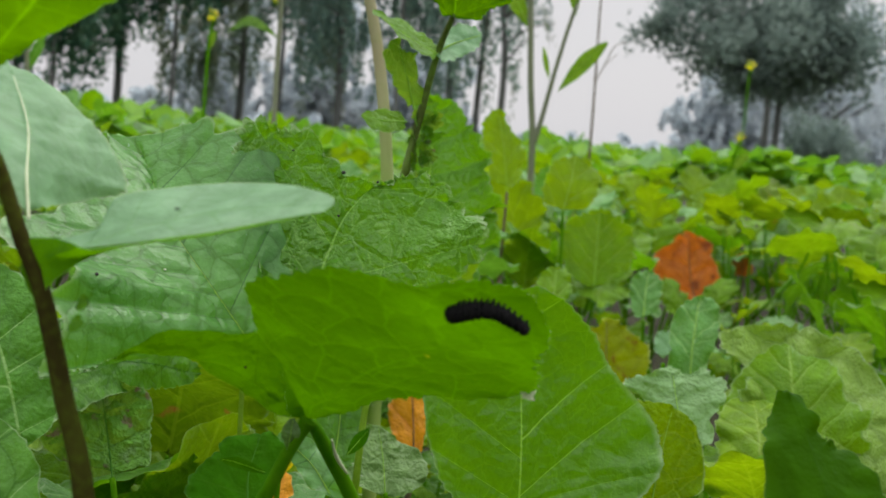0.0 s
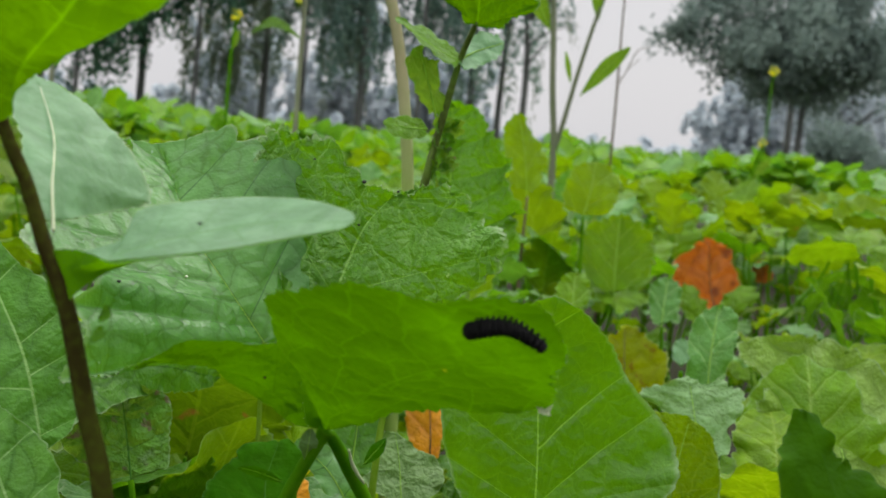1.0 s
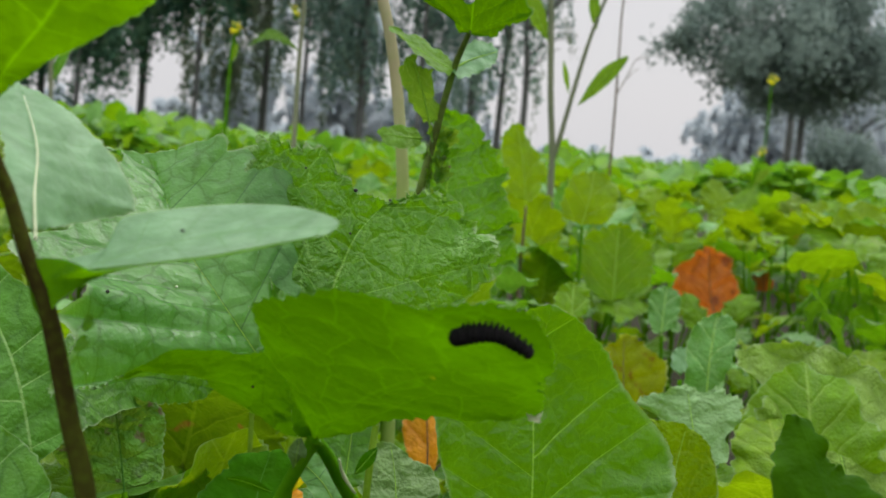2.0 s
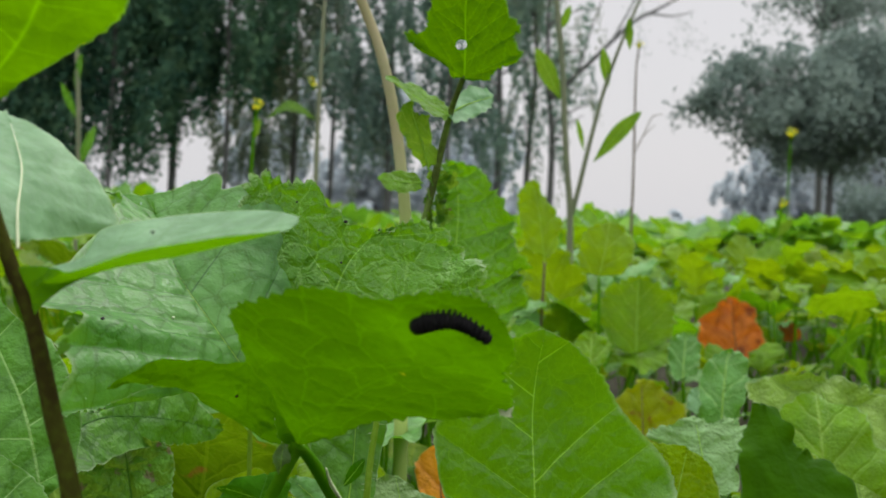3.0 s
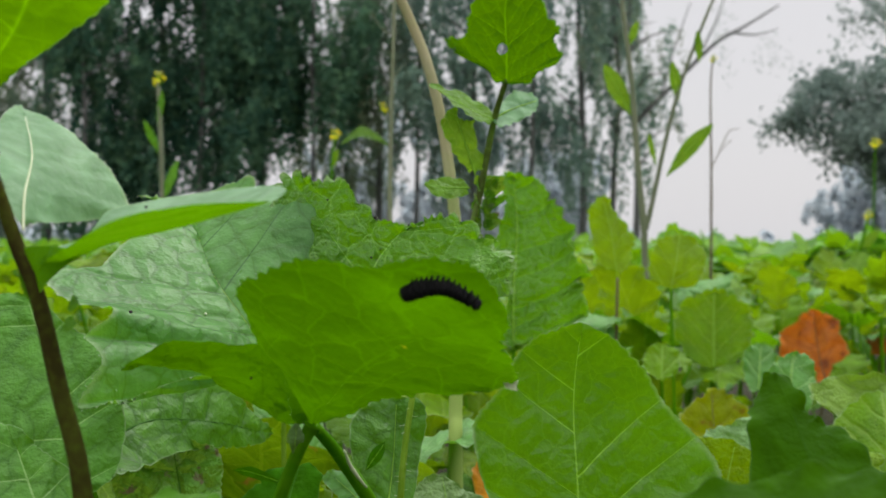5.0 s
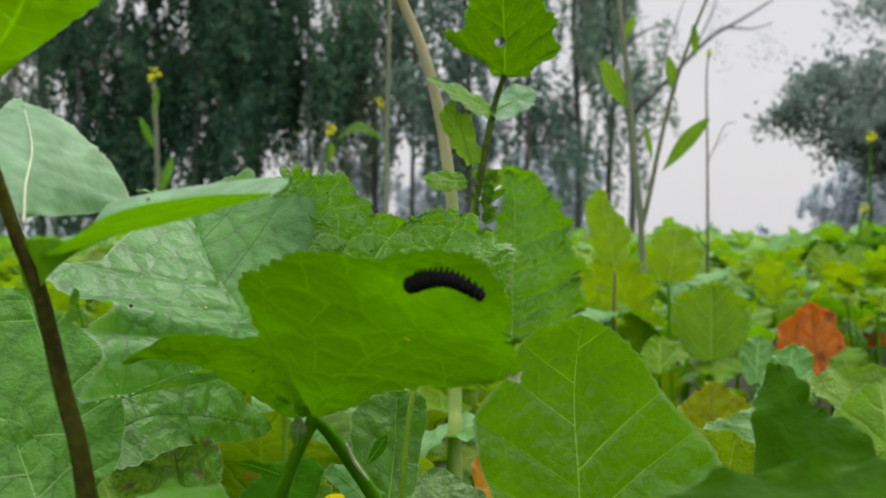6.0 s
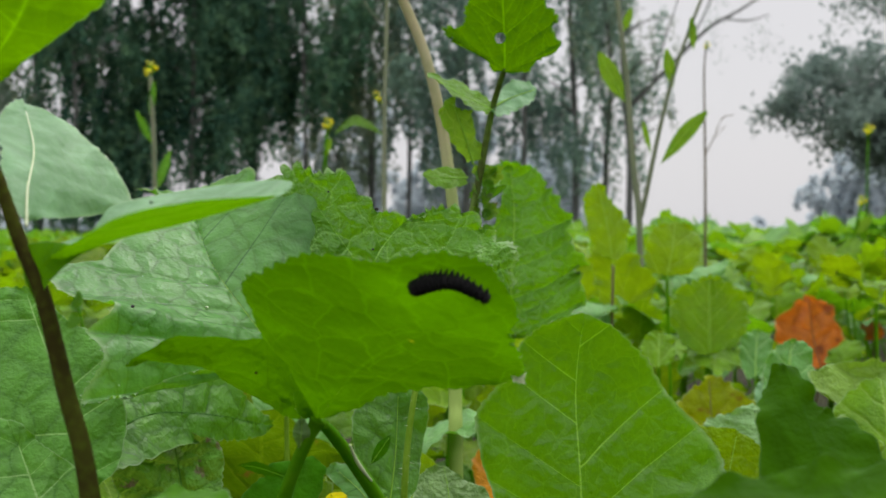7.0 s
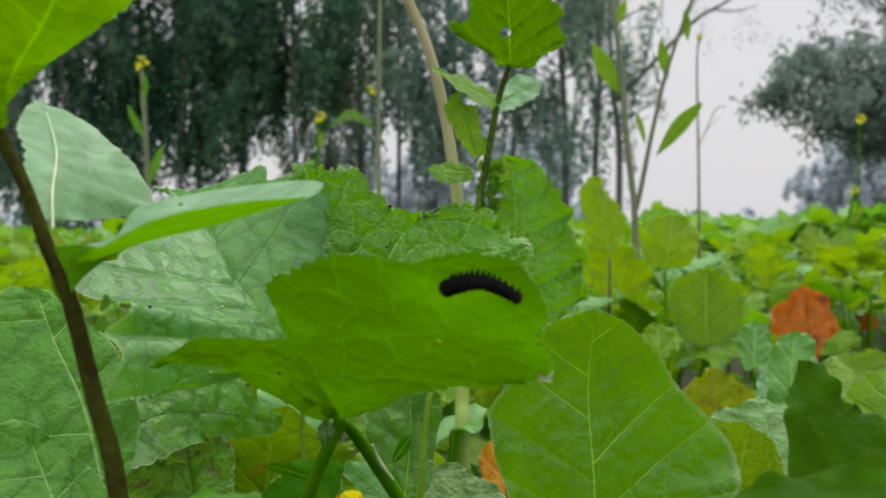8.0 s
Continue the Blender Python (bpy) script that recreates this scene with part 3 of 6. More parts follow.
LEAVES = {
    "bowl": dict(
        base=(-0.0568, 0.3500, 0.3375),
        spine=[(0.0, 0.0, 0.0), (-13.9, 2.0, 17.7), (-28.2, 14.0, 33.5), (-43.4, 40.0, 55.6)],
        rim=[(10.9, 12.0, -1.1), (21.7, 20.0, 6.3), (28.8, 28.0, 22.0), (21.9, 34.0, 38.0), (13.3, 36.0, 50.2), (5.9, 37.0, 60.4), (-3.8, 39.0, 66.1), (-16.1, 38.0, 63.8), (-21.7, 40.0, 68.4), (-37.9, 43.0, 61.6), (-62.3, 40.0, 60.5), (-53.5, 35.0, 59.6), (-60.3, -5.0, 36.7), (-72.7, -22.0, 33.0), (-67.5, -30.0, 27.5), (-57.5, -35.0, 24.2), (-45.3, -42.0, 22.5), (-50.4, -50.0, 15.7), (-44.8, -52.0, 8.7), (-49.3, -58.0, -4.5), (-39.5, -54.0, -5.1), (-31.7, -44.0, -1.2), (-23.3, -34.0, 1.7), (-11.9, -22.0, 1.3), (0.5, -8.0, -3.5)]),
    "bowl_far": dict(
        base=(-0.0415, 0.3580, 0.3369),
        spine=[(0.0, 0.0, 0.0), (6.5, 10.0, 18.9), (13.5, 18.0, 38.7), (23.1, 23.0, 50.6)],
        rim=[(0.0, 0.0, -1.9), (26.5, 10.0, 5.4), (56.0, 16.0, 24.4), (61.5, 16.0, 37.5), (53.7, 22.0, 45.0), (44.4, 23.0, 53.4), (33.2, 23.0, 54.0), (23.2, 22.0, 50.6), (10.0, 21.0, 55.7), (-0.0, 22.0, 67.5), (-8.9, 25.0, 66.5), (-18.6, 28.0, 70.4), (-24.1, 26.5, 66.3), (-24.9, 23.5, 56.4), (-22.8, 20.0, 46.2), (-18.8, 12.0, 32.3), (-12.1, 2.0, 15.2), (-6.5, -2.0, 2.0)]),
    "fan": dict(
        base=(-0.0302, 0.2520, 0.3339),
        spine=[(0.0, 0.0, 0.0), (12.4, -14.0, 14.8), (27.1, -30.0, 23.9), (48.3, -46.0, 31.1)],
        rim=[(-3.5, 0.0, 1.2), (-6.9, -2.0, 13.3), (-11.5, -6.0, 21.7), (-14.6, -16.0, 31.3), (-15.3, -20.0, 34.6), (-9.6, -32.0, 38.7), (1.9, -45.0, 42.4), (11.2, -52.0, 43.3), (20.3, -57.0, 42.4), (29.0, -59.0, 43.7), (38.0, -58.0, 43.5), (44.7, -55.0, 41.6), (49.3, -52.0, 36.3), (50.7, -45.0, 29.7), (49.4, -37.0, 24.8), (52.0, -26.0, 19.3), (51.4, -14.0, 12.7), (40.7, -12.0, 11.0), (28.9, -8.0, 10.1), (18.2, -6.0, 7.9), (7.5, -2.0, 2.8)]),
    "wing": dict(
        base=(-0.0302, 0.2520, 0.3339),
        spine=[(0.0, 0.0, 0.0), (-11.3, 6.0, 5.8), (-25.2, 3.0, 12.6), (-41.2, -14.0, 17.1)],
        rim=[(-0.1, 0.0, 2.1), (-5.8, 4.0, 10.8), (-12.1, 0.0, 20.4), (-20.4, -6.0, 21.7), (-28.9, -12.0, 23.2), (-35.9, -16.0, 22.0), (-44.2, -18.0, 16.1), (-38.2, -9.0, 16.2), (-32.0, 2.0, 14.0), (-24.6, 10.0, 9.3), (-16.0, 12.0, 3.5), (-6.7, 6.0, 0.0)]),
    "upper": dict(
        base=(-0.0847, 0.1990, 0.3835),
        spine=[(0.0, 0.0, 0.0), (-3.0, 8.0, 8.2), (-7.5, 23.0, 18.3), (-16.1, 39.0, 29.8)],
        rim=[(-2.1, 1.0, 2.4), (-9.0, 9.0, 12.3), (-12.2, 16.0, 17.9), (-17.9, 26.0, 24.2), (-19.7, 35.0, 28.7), (-18.5, 41.0, 31.6), (-14.5, 43.0, 30.1), (-7.8, 43.0, 26.8), (1.6, 41.0, 19.0), (6.5, 41.0, 13.6), (11.1, 39.0, 6.2), (9.2, 34.0, 3.8), (2.8, 22.0, 2.2), (-0.1, 6.0, 1.8)]),
    "narrow": dict(
        base=(-0.0761, 0.1970, 0.3780),
        spine=[(0.0, 0.0, 0.0), (12.0, 2.0, 4.8), (25.0, 3.0, 8.6), (37.0, 1.5, 11.0), (46.5, -6.0, 12.3), (50.2, -9.0, 13.1)],
        rim=[(-4.4, 3.0, 0.9), (4.0, 9.0, 4.4), (5.1, 16.0, 9.9), (15.8, 17.0, 12.7), (27.5, 17.0, 14.5), (39.8, 10.0, 15.4), (47.3, -1.0, 15.1), (51.2, -8.0, 14.0), (48.8, -10.0, 11.5), (37.9, -10.0, 8.3), (31.9, -9.5, 6.6), (25.9, -9.0, 5.1), (17.7, -7.0, 3.4), (10.2, -4.5, 1.4), (2.5, -2.0, -0.4)]),
    "topleft": dict(
        base=(-0.0941, 0.1960, 0.4044),
        spine=[(0.0, 0.0, 0.0), (3.7, -4.0, 10.5), (13.3, -10.0, 21.4), (20.3, -16.0, 32.6)],
        rim=[(-1.5, -1.0, 0.4), (-2.4, -11.0, 10.6), (-2.5, -18.0, 19.2), (2.9, -24.0, 31.7), (14.1, -24.0, 39.5), (28.9, -20.0, 38.6), (35.7, -16.0, 30.9), (32.3, -12.0, 24.8), (22.3, -8.0, 19.3), (11.1, -4.0, 12.8), (4.3, -2.0, 8.3), (0.9, 0.0, 2.8)]),
    "lowright": dict(
        base=(0.0472, 0.4300, 0.2618),
        spine=[(0.0, 0.0, 0.0), (-0.9, -0.0, 24.9), (-2.5, 3.0, 51.6), (-1.6, 0.0, 72.4), (0.6, -6.0, 87.4)],
        rim=[(-12.5, -5.0, -3.5), (-30.4, -10.0, 8.5), (-37.1, -13.0, 24.6), (-42.0, -15.0, 40.3), (-41.0, -14.0, 52.3), (-32.9, -12.0, 62.1), (-27.9, -10.0, 71.9), (-20.9, -8.0, 81.4), (-9.8, -7.0, 87.4), (1.3, -6.0, 88.5), (12.9, 0.0, 83.1), (26.1, 8.0, 69.6), (36.1, 15.0, 54.0), (50.1, 19.0, 39.7), (58.2, 17.0, 27.3), (57.0, 12.0, 12.0), (37.6, 5.0, -2.8)]),
    "behind_lowright": dict(
        base=(0.1058, 0.4520, 0.2594),
        spine=[(0.0, 0.0, 0.0), (3.3, 5.0, 20.1), (7.9, 10.0, 38.9)],
        rim=[(-11.6, 0.0, 4.6), (-16.6, 4.0, 29.7), (-16.7, 8.0, 44.5), (-5.0, 10.0, 42.0), (9.3, 11.0, 39.5), (18.7, 11.0, 31.4), (22.2, 7.0, 19.7), (18.7, 1.0, 4.5)]),
    "side": dict(
        base=(0.0177, 0.8400, 0.3063),
        spine=[(0.0, 0.0, 0.0), (-0.0, 10.0, 49.4), (2.1, 20.0, 91.4), (-1.4, 30.0, 130.1)],
        rim=[(-5.0, 0.0, 10.3), (-7.1, 10.0, 49.4), (-10.6, 20.0, 74.5), (-8.9, 20.0, 99.9), (-9.9, 30.0, 121.6), (-2.2, 30.0, 130.9), (16.8, 20.0, 125.2), (29.2, 10.0, 110.0), (41.2, 0.0, 91.0), (43.6, -10.0, 74.5), (51.2, -20.0, 60.4), (48.4, -20.0, 50.3), (52.6, -30.0, 40.6), (43.9, -30.0, 20.6), (16.2, -20.0, 1.7)]),
    "holed": dict(
        base=(0.0150, 0.5780, 0.4664),
        spine=[(0.0, 0.0, 0.0), (0.1, -6.0, 16.0), (-0.7, -13.0, 34.9), (2.2, -23.0, 52.7)],
        rim=[(-3.8, 0.0, 0.6), (-15.3, -6.0, 9.8), (-26.7, -12.0, 15.9), (-30.9, -14.0, 20.8), (-21.5, -12.0, 22.7), (-18.4, -16.0, 33.1), (-12.0, -22.0, 46.0), (3.6, -26.0, 52.0), (17.6, -28.0, 41.6), (20.4, -26.0, 30.8), (26.5, -28.0, 23.4), (23.0, -24.0, 17.9), (27.7, -26.0, 9.2), (18.6, -16.0, 5.7), (9.3, -8.0, -0.9)]),
    "sprig_right": dict(
        base=(0.0069, 0.5900, 0.4481),
        spine=[(0.0, 0.0, 0.0), (10.1, 10.0, 7.0), (25.1, 22.0, 13.5)],
        rim=[(1.8, 2.0, 3.2), (6.4, 15.0, 12.8), (13.1, 20.0, 17.9), (20.8, 23.0, 17.3), (25.1, 22.0, 13.5), (21.6, 12.0, 5.0), (13.7, 5.0, 0.1), (4.8, -2.0, -3.2)]),
    "sprig_left": dict(
        base=(0.0081, 0.5880, 0.4482),
        spine=[(0.0, 0.0, 0.0), (-15.0, 2.0, 7.5), (-33.9, 7.0, 20.0)],
        rim=[(-0.7, 4.0, 4.6), (-9.3, 12.0, 11.6), (-21.6, 14.0, 18.0), (-34.2, 7.0, 20.3), (-24.0, -8.0, 10.5), (-12.9, -13.0, 1.7), (-2.8, -8.0, -2.6)]),
    "sprig_mid": dict(
        base=(-0.0016, 0.5920, 0.4193),
        spine=[(0.0, 0.0, 0.0), (-4.6, -4.0, 15.3), (-11.0, -7.0, 32.9)],
        rim=[(-5.3, -2.0, 5.0), (-11.1, -6.0, 12.2), (-17.3, -12.0, 25.0), (-15.9, -10.0, 30.2), (-12.0, -6.0, 34.8), (-6.7, -4.0, 28.7), (0.0, 0.0, 27.9), (-0.6, 0.0, 18.6), (4.1, 4.0, 11.4), (2.3, 3.0, 2.3)]),
    "sprig_low": dict(
        base=(-0.0048, 0.5980, 0.4127),
        spine=[(0.0, 0.0, 0.0), (-11.2, -6.0, -0.2), (-23.5, -10.0, 1.7)],
        rim=[(-0.8, -2.0, -3.1), (-8.0, -10.0, -5.8), (-16.7, -14.0, -4.8), (-23.5, -10.0, 1.7), (-16.0, -2.0, 5.7), (-4.9, 2.0, 5.0)]),
    "corner": dict(
        base=(-0.1313, 0.3700, 0.2904),
        spine=[(0.0, 0.0, 0.0), (-12.0, 15.0, 28.1), (-27.9, 30.0, 49.7), (-39.0, 40.0, 68.2)],
        rim=[(-7.5, -5.0, -2.9), (-25.8, -10.0, -5.8), (-54.5, 0.0, 3.9), (-69.5, 15.0, 32.3), (-67.4, 30.0, 56.3), (-53.8, 40.0, 68.7), (-44.4, 42.0, 70.8), (-33.6, 40.0, 68.6), (-23.0, 35.0, 60.1), (-8.2, 30.0, 51.8), (4.5, 20.0, 35.8), (8.0, 15.0, 19.7), (6.7, 5.0, 5.1)]),
    "corner_low": dict(
        base=(-0.1231, 0.3250, 0.2741),
        spine=[(0.0, 0.0, 0.0), (-11.3, 10.0, 15.5), (-25.9, 25.0, 35.7)],
        rim=[(-12.7, 0.0, -2.2), (-33.2, 5.0, 8.6), (-42.0, 20.0, 31.3), (-35.5, 27.0, 43.7), (-23.9, 27.0, 41.6), (-18.8, 25.0, 36.4), (-7.7, 20.0, 31.9), (1.7, 15.0, 25.9), (7.6, 9.0, 16.2), (7.8, 1.0, 3.6)]),
    "round_b": dict(
        base=(0.1974, 0.7500, 0.2505),
        spine=[(0.0, 0.0, 0.0), (2.4, 10.0, 28.3), (6.7, 20.0, 57.3)],
        rim=[(-9.1, 0.0, 5.5), (-14.5, 5.0, 25.2), (-10.5, 15.0, 46.5), (-0.8, 20.0, 58.0), (10.9, 22.0, 61.6), (19.7, 20.0, 55.3), (18.6, 10.0, 39.5), (12.2, 5.0, 17.8), (5.5, 0.0, 5.5)]),
    "pale_jag": dict(
        base=(0.1596, 0.5800, 0.2486),
        spine=[(0.0, 0.0, 0.0), (-8.1, 10.0, 16.8), (-11.2, 25.0, 39.7)],
        rim=[(-10.1, 5.0, 8.8), (-23.3, 20.0, 23.8), (-36.8, 25.0, 31.2), (-34.0, 25.0, 33.9), (-23.2, 26.0, 37.5), (-10.7, 28.0, 42.2), (-3.0, 26.0, 37.5), (4.9, 28.0, 42.6), (9.7, 26.0, 38.9), (16.7, 24.0, 38.5), (17.5, 20.0, 31.6), (8.9, 10.0, 20.9), (6.3, 0.0, 6.4)]),
    "round_c": dict(
        base=(0.2656, 1.5000, 0.2136),
        spine=[(0.0, 0.0, 0.0), (0.5, 10.0, 56.3), (2.3, 20.0, 109.7)],
        rim=[(-26.0, 0.0, 25.1), (-45.7, 10.0, 56.5), (-41.3, 15.0, 92.2), (-15.5, 20.0, 113.4), (16.6, 20.0, 114.7), (40.6, 15.0, 95.3), (48.7, 10.0, 63.3), (26.9, 0.0, 28.4)]),
    "dark_low": dict(
        base=(-0.1439, 0.4000, 0.2989),
        spine=[(0.0, 0.0, 0.0), (15.1, 30.0, 9.8), (35.5, 60.0, 5.6), (53.7, 89.0, -3.6)],
        rim=[(-2.4, 10.0, 7.1), (1.1, 30.0, 20.1), (10.6, 45.0, 27.3), (29.4, 65.0, 24.5), (41.9, 75.0, 14.7), (47.8, 83.0, 5.7), (54.7, 89.0, -1.8), (50.6, 84.0, -6.6), (44.6, 74.0, -6.6), (35.5, 60.0, -5.3), (24.3, 30.0, -3.9), (13.2, 0.0, -6.4)]),
    "spotted": dict(
        base=(-0.1138, 0.4340, 0.2631),
        spine=[(0.0, 0.0, 0.0), (-5.1, 10.0, 16.5), (-9.2, 12.0, 36.2)],
        rim=[(-21.1, 0.0, 6.7), (-31.2, -5.0, 25.6), (-24.6, 0.0, 32.2), (-18.8, 8.0, 36.8), (-8.0, 12.0, 37.4), (5.4, 16.0, 33.3), (10.7, 18.0, 27.1), (10.9, 15.0, 15.7), (10.5, 5.0, 3.6)]),
    "jagged_low": dict(
        base=(-0.0498, 0.3250, 0.2863),
        spine=[(0.0, 0.0, 0.0), (-1.2, 5.0, 11.0), (1.5, 10.0, 22.4)],
        rim=[(-11.8, -3.0, 3.8), (-19.4, 1.0, 6.0), (-16.9, 5.0, 12.2), (-11.5, 8.0, 16.7), (-9.1, 11.0, 20.8), (1.8, 12.0, 22.3), (8.5, 11.0, 19.8), (6.9, 7.0, 12.7), (5.1, 1.0, 5.3)]),
    "pale_low": dict(
        base=(-0.0058, 0.4500, 0.2584),
        spine=[(0.0, 0.0, 0.0), (-1.7, 10.0, 12.0), (-4.6, 18.0, 24.0)],
        rim=[(-14.2, 0.0, 4.5), (-15.6, 12.0, 18.7), (-5.8, 18.0, 24.2), (4.0, 18.0, 17.7), (14.2, 16.0, 13.4), (16.8, 6.0, 5.5), (4.7, 0.0, -1.1)]),
    "under_fan": dict(
        base=(-0.0267, 0.4000, 0.2808),
        spine=[(0.0, 0.0, 0.0), (1.2, 10.0, 17.5), (1.3, 20.0, 39.1)],
        rim=[(-8.6, 0.0, 6.3), (-15.2, 5.0, 26.8), (-12.2, 12.0, 36.3), (0.2, 20.0, 40.2), (12.5, 20.0, 36.9), (10.6, 15.0, 16.7), (7.1, 5.0, 1.2)]),
    "near_right": dict(
        base=(0.0937, 0.2150, 0.3136),
        spine=[(0.0, 0.0, 0.0), (-3.0, 13.0, 17.7), (-7.8, 30.0, 36.8)],
        rim=[(-13.7, 5.0, 2.4), (-15.8, 17.0, 20.8), (-12.9, 27.0, 30.3), (-7.6, 31.0, 36.7), (-2.0, 25.0, 30.6), (0.1, 23.0, 25.7), (5.4, 23.0, 24.8), (11.7, 15.0, 17.5), (21.2, 5.0, 6.7)]),
    "near_right_low": dict(
        base=(0.0720, 0.1300, 0.3271),
        spine=[(0.0, 0.0, 0.0), (-3.7, 15.0, 5.2), (-6.5, 30.0, 10.2)],
        rim=[(-23.9, 8.0, 0.9), (-33.0, 15.0, 4.6), (-23.7, 25.0, 8.5), (-9.1, 32.0, 11.3), (5.5, 30.0, 14.0), (15.8, 25.0, 14.1), (21.7, 15.0, 9.5), (16.0, 5.0, 0.7)]),
    "near_bottom": dict(
        base=(-0.0426, 0.1650, 0.3189),
        spine=[(0.0, 0.0, 0.0), (-3.4, 15.0, 3.8), (-7.9, 35.0, 8.1)],
        rim=[(-13.0, 5.0, 1.6), (-19.7, 15.0, 3.4), (-17.5, 30.0, 5.9), (-6.7, 35.0, 8.2), (3.9, 30.0, 6.9), (10.2, 18.0, 4.5), (10.7, 5.0, 2.1)]),
    "brown": dict(
        base=(0.1852, 0.9500, 0.1918),
        spine=[(0.0, 0.0, 0.0), (-3.0, 10.0, 35.4), (-3.0, 25.0, 71.8)],
        rim=[(-18.3, 0.0, 18.3), (-29.7, 0.0, 32.0), (-33.6, 5.0, 47.5), (-18.5, 15.0, 62.6), (-3.0, 25.0, 72.8), (11.0, 25.0, 68.1), (17.1, 20.0, 62.2), (32.3, 15.0, 51.2), (30.5, 5.0, 31.8), (13.6, 0.0, 14.0)]),
    "mid_big": dict(
        base=(0.2441, 0.6000, 0.2230),
        spine=[(0.0, 0.0, 0.0), (4.9, 50.0, 35.9), (0.7, 100.0, 77.8)],
        rim=[(-22.4, 10.0, -1.1), (-37.8, 20.0, 15.1), (-57.2, 35.0, 25.8), (-45.9, 50.0, 39.5), (-36.7, 60.0, 51.5), (-31.6, 70.0, 58.7), (-44.3, 75.0, 62.8), (-43.5, 90.0, 77.3), (-12.7, 100.0, 83.4), (12.0, 100.0, 80.0), (35.3, 100.0, 71.1), (59.8, 90.0, 52.4), (79.2, 70.0, 28.8), (68.3, 40.0, 5.2), (30.0, 10.0, -4.6)]),
    "low_grey": dict(
        base=(-0.0254, 0.3600, 0.2822),
        spine=[(0.0, 0.0, 0.0), (-7.5, 5.0, 9.6), (-17.3, 12.0, 16.0)],
        rim=[(-7.9, 0.0, 3.8), (-14.1, 6.0, 9.9), (-21.3, 12.0, 15.0), (-17.5, 14.0, 18.3), (-9.2, 12.0, 16.2), (-2.7, 7.0, 11.3), (1.3, 2.0, 5.9), (4.1, -2.0, -0.4)]),
    "round_small": dict(
        base=(0.2053, 0.8600, 0.2493),
        spine=[(0.0, 0.0, 0.0), (1.1, 5.0, 9.8), (2.2, 10.0, 22.3)],
        rim=[(-5.4, 0.0, 7.1), (-7.2, 5.0, 14.1), (-4.1, 10.0, 21.1), (2.2, 10.0, 24.0), (7.6, 8.0, 19.2), (7.1, 4.0, 11.2), (3.3, 0.0, 6.7)]),
    "round_d": dict(
        base=(0.2639, 1.2000, 0.2345),
        spine=[(0.0, 0.0, 0.0), (2.1, 10.0, 24.9), (5.9, 20.0, 47.3)],
        rim=[(-11.3, 0.0, 6.9), (-13.3, 10.0, 27.9), (-10.0, 15.0, 43.7), (4.2, 20.0, 50.2), (17.4, 20.0, 44.3), (18.7, 10.0, 24.9), (9.7, 0.0, 6.9)]),
    "round_e": dict(
        base=(0.1548, 1.1000, 0.2571),
        spine=[(0.0, 0.0, 0.0), (1.3, 10.0, 17.7), (2.6, 20.0, 33.0)],
        rim=[(-12.1, 0.0, 5.3), (-16.2, 10.0, 17.7), (-8.7, 15.0, 30.7), (3.7, 20.0, 34.6), (16.0, 20.0, 27.5), (16.7, 10.0, 13.9), (9.0, 0.0, 3.2)]),
    "sheath": dict(
        base=(-0.0830, 0.1995, 0.3707),
        spine=[(0.0, 0.0, 0.0), (2.0, -1.0, 4.5), (9.0, -7.0, 8.0), (22.0, -17.0, 11.2), (36.0, -24.0, 14.4)],
        rim=[(-1.5, 0.0, -1.2), (-3.0, 0.0, 4.3), (-2.3, -0.5, 8.5), (2.7, -1.0, 9.4), (8.0, -6.0, 9.2), (13.5, -15.0, 9.0), (21.2, -27.0, 11.1), (29.4, -36.5, 13.7), (36.9, -40.5, 15.5), (41.9, -38.0, 16.5), (46.6, -32.5, 17.5), (53.2, -18.5, 18.4), (55.0, -13.0, 18.8), (52.9, -12.5, 17.9), (44.8, -12.5, 15.6), (38.8, -12.0, 13.9), (32.8, -11.5, 12.4), (24.6, -9.5, 10.7), (17.1, -7.0, 8.7), (10.7, -4.5, 5.9), (5.7, -2.5, 2.5), (2.6, -1.0, -0.6), (1.2, 0.0, -3.1)]),
    "red": dict(
        base=(0.4754, 1.7900, 0.1831),
        spine=[(0.0, 0.0, 0.0), (-10.1, 10.0, 45.3), (-16.2, 20.0, 110.7)],
        rim=[(-40.0, 0.0, 14.0), (-66.0, -5.0, 38.0), (-75.0, -10.0, 64.0), (-60.0, 0.0, 84.0), (-38.0, 10.0, 99.0), (-18.0, 20.0, 109.0), (4.0, 20.0, 103.0), (20.0, 18.0, 92.0), (22.0, 10.0, 74.0), (32.0, 0.0, 50.0), (24.0, -8.0, 22.0), (-6.0, -10.0, 4.0)]),
    "red_small": dict(
        base=(0.6696, 2.2000, 0.1909),
        spine=[(0.0, 0.0, 0.0), (-3.1, 0.0, 20.4), (-3.3, 10.0, 39.2)],
        rim=[(-18.1, 0.0, 5.0), (-26.2, 0.0, 23.4), (-16.2, 0.0, 37.8), (-0.3, 10.0, 41.3), (12.0, 0.0, 27.7), (14.0, 0.0, 7.2)]),
    "yellow_mid": dict(
        base=(0.1439, 1.5000, 0.3448),
        spine=[(0.0, 0.0, 0.0), (-7.1, 0.0, 50.0), (-17.8, 0.0, 96.4)],
        rim=[(-17.8, 0.0, 14.3), (-32.0, 0.0, 50.0), (-35.6, 0.0, 85.7), (-17.8, 0.0, 103.5), (0.7, 10.0, 78.8), (18.6, 10.0, 57.2), (20.0, 10.0, 35.7), (7.1, 0.0, 10.7)]),
    "round_mid": dict(
        base=(0.1867, 1.3000, 0.3371),
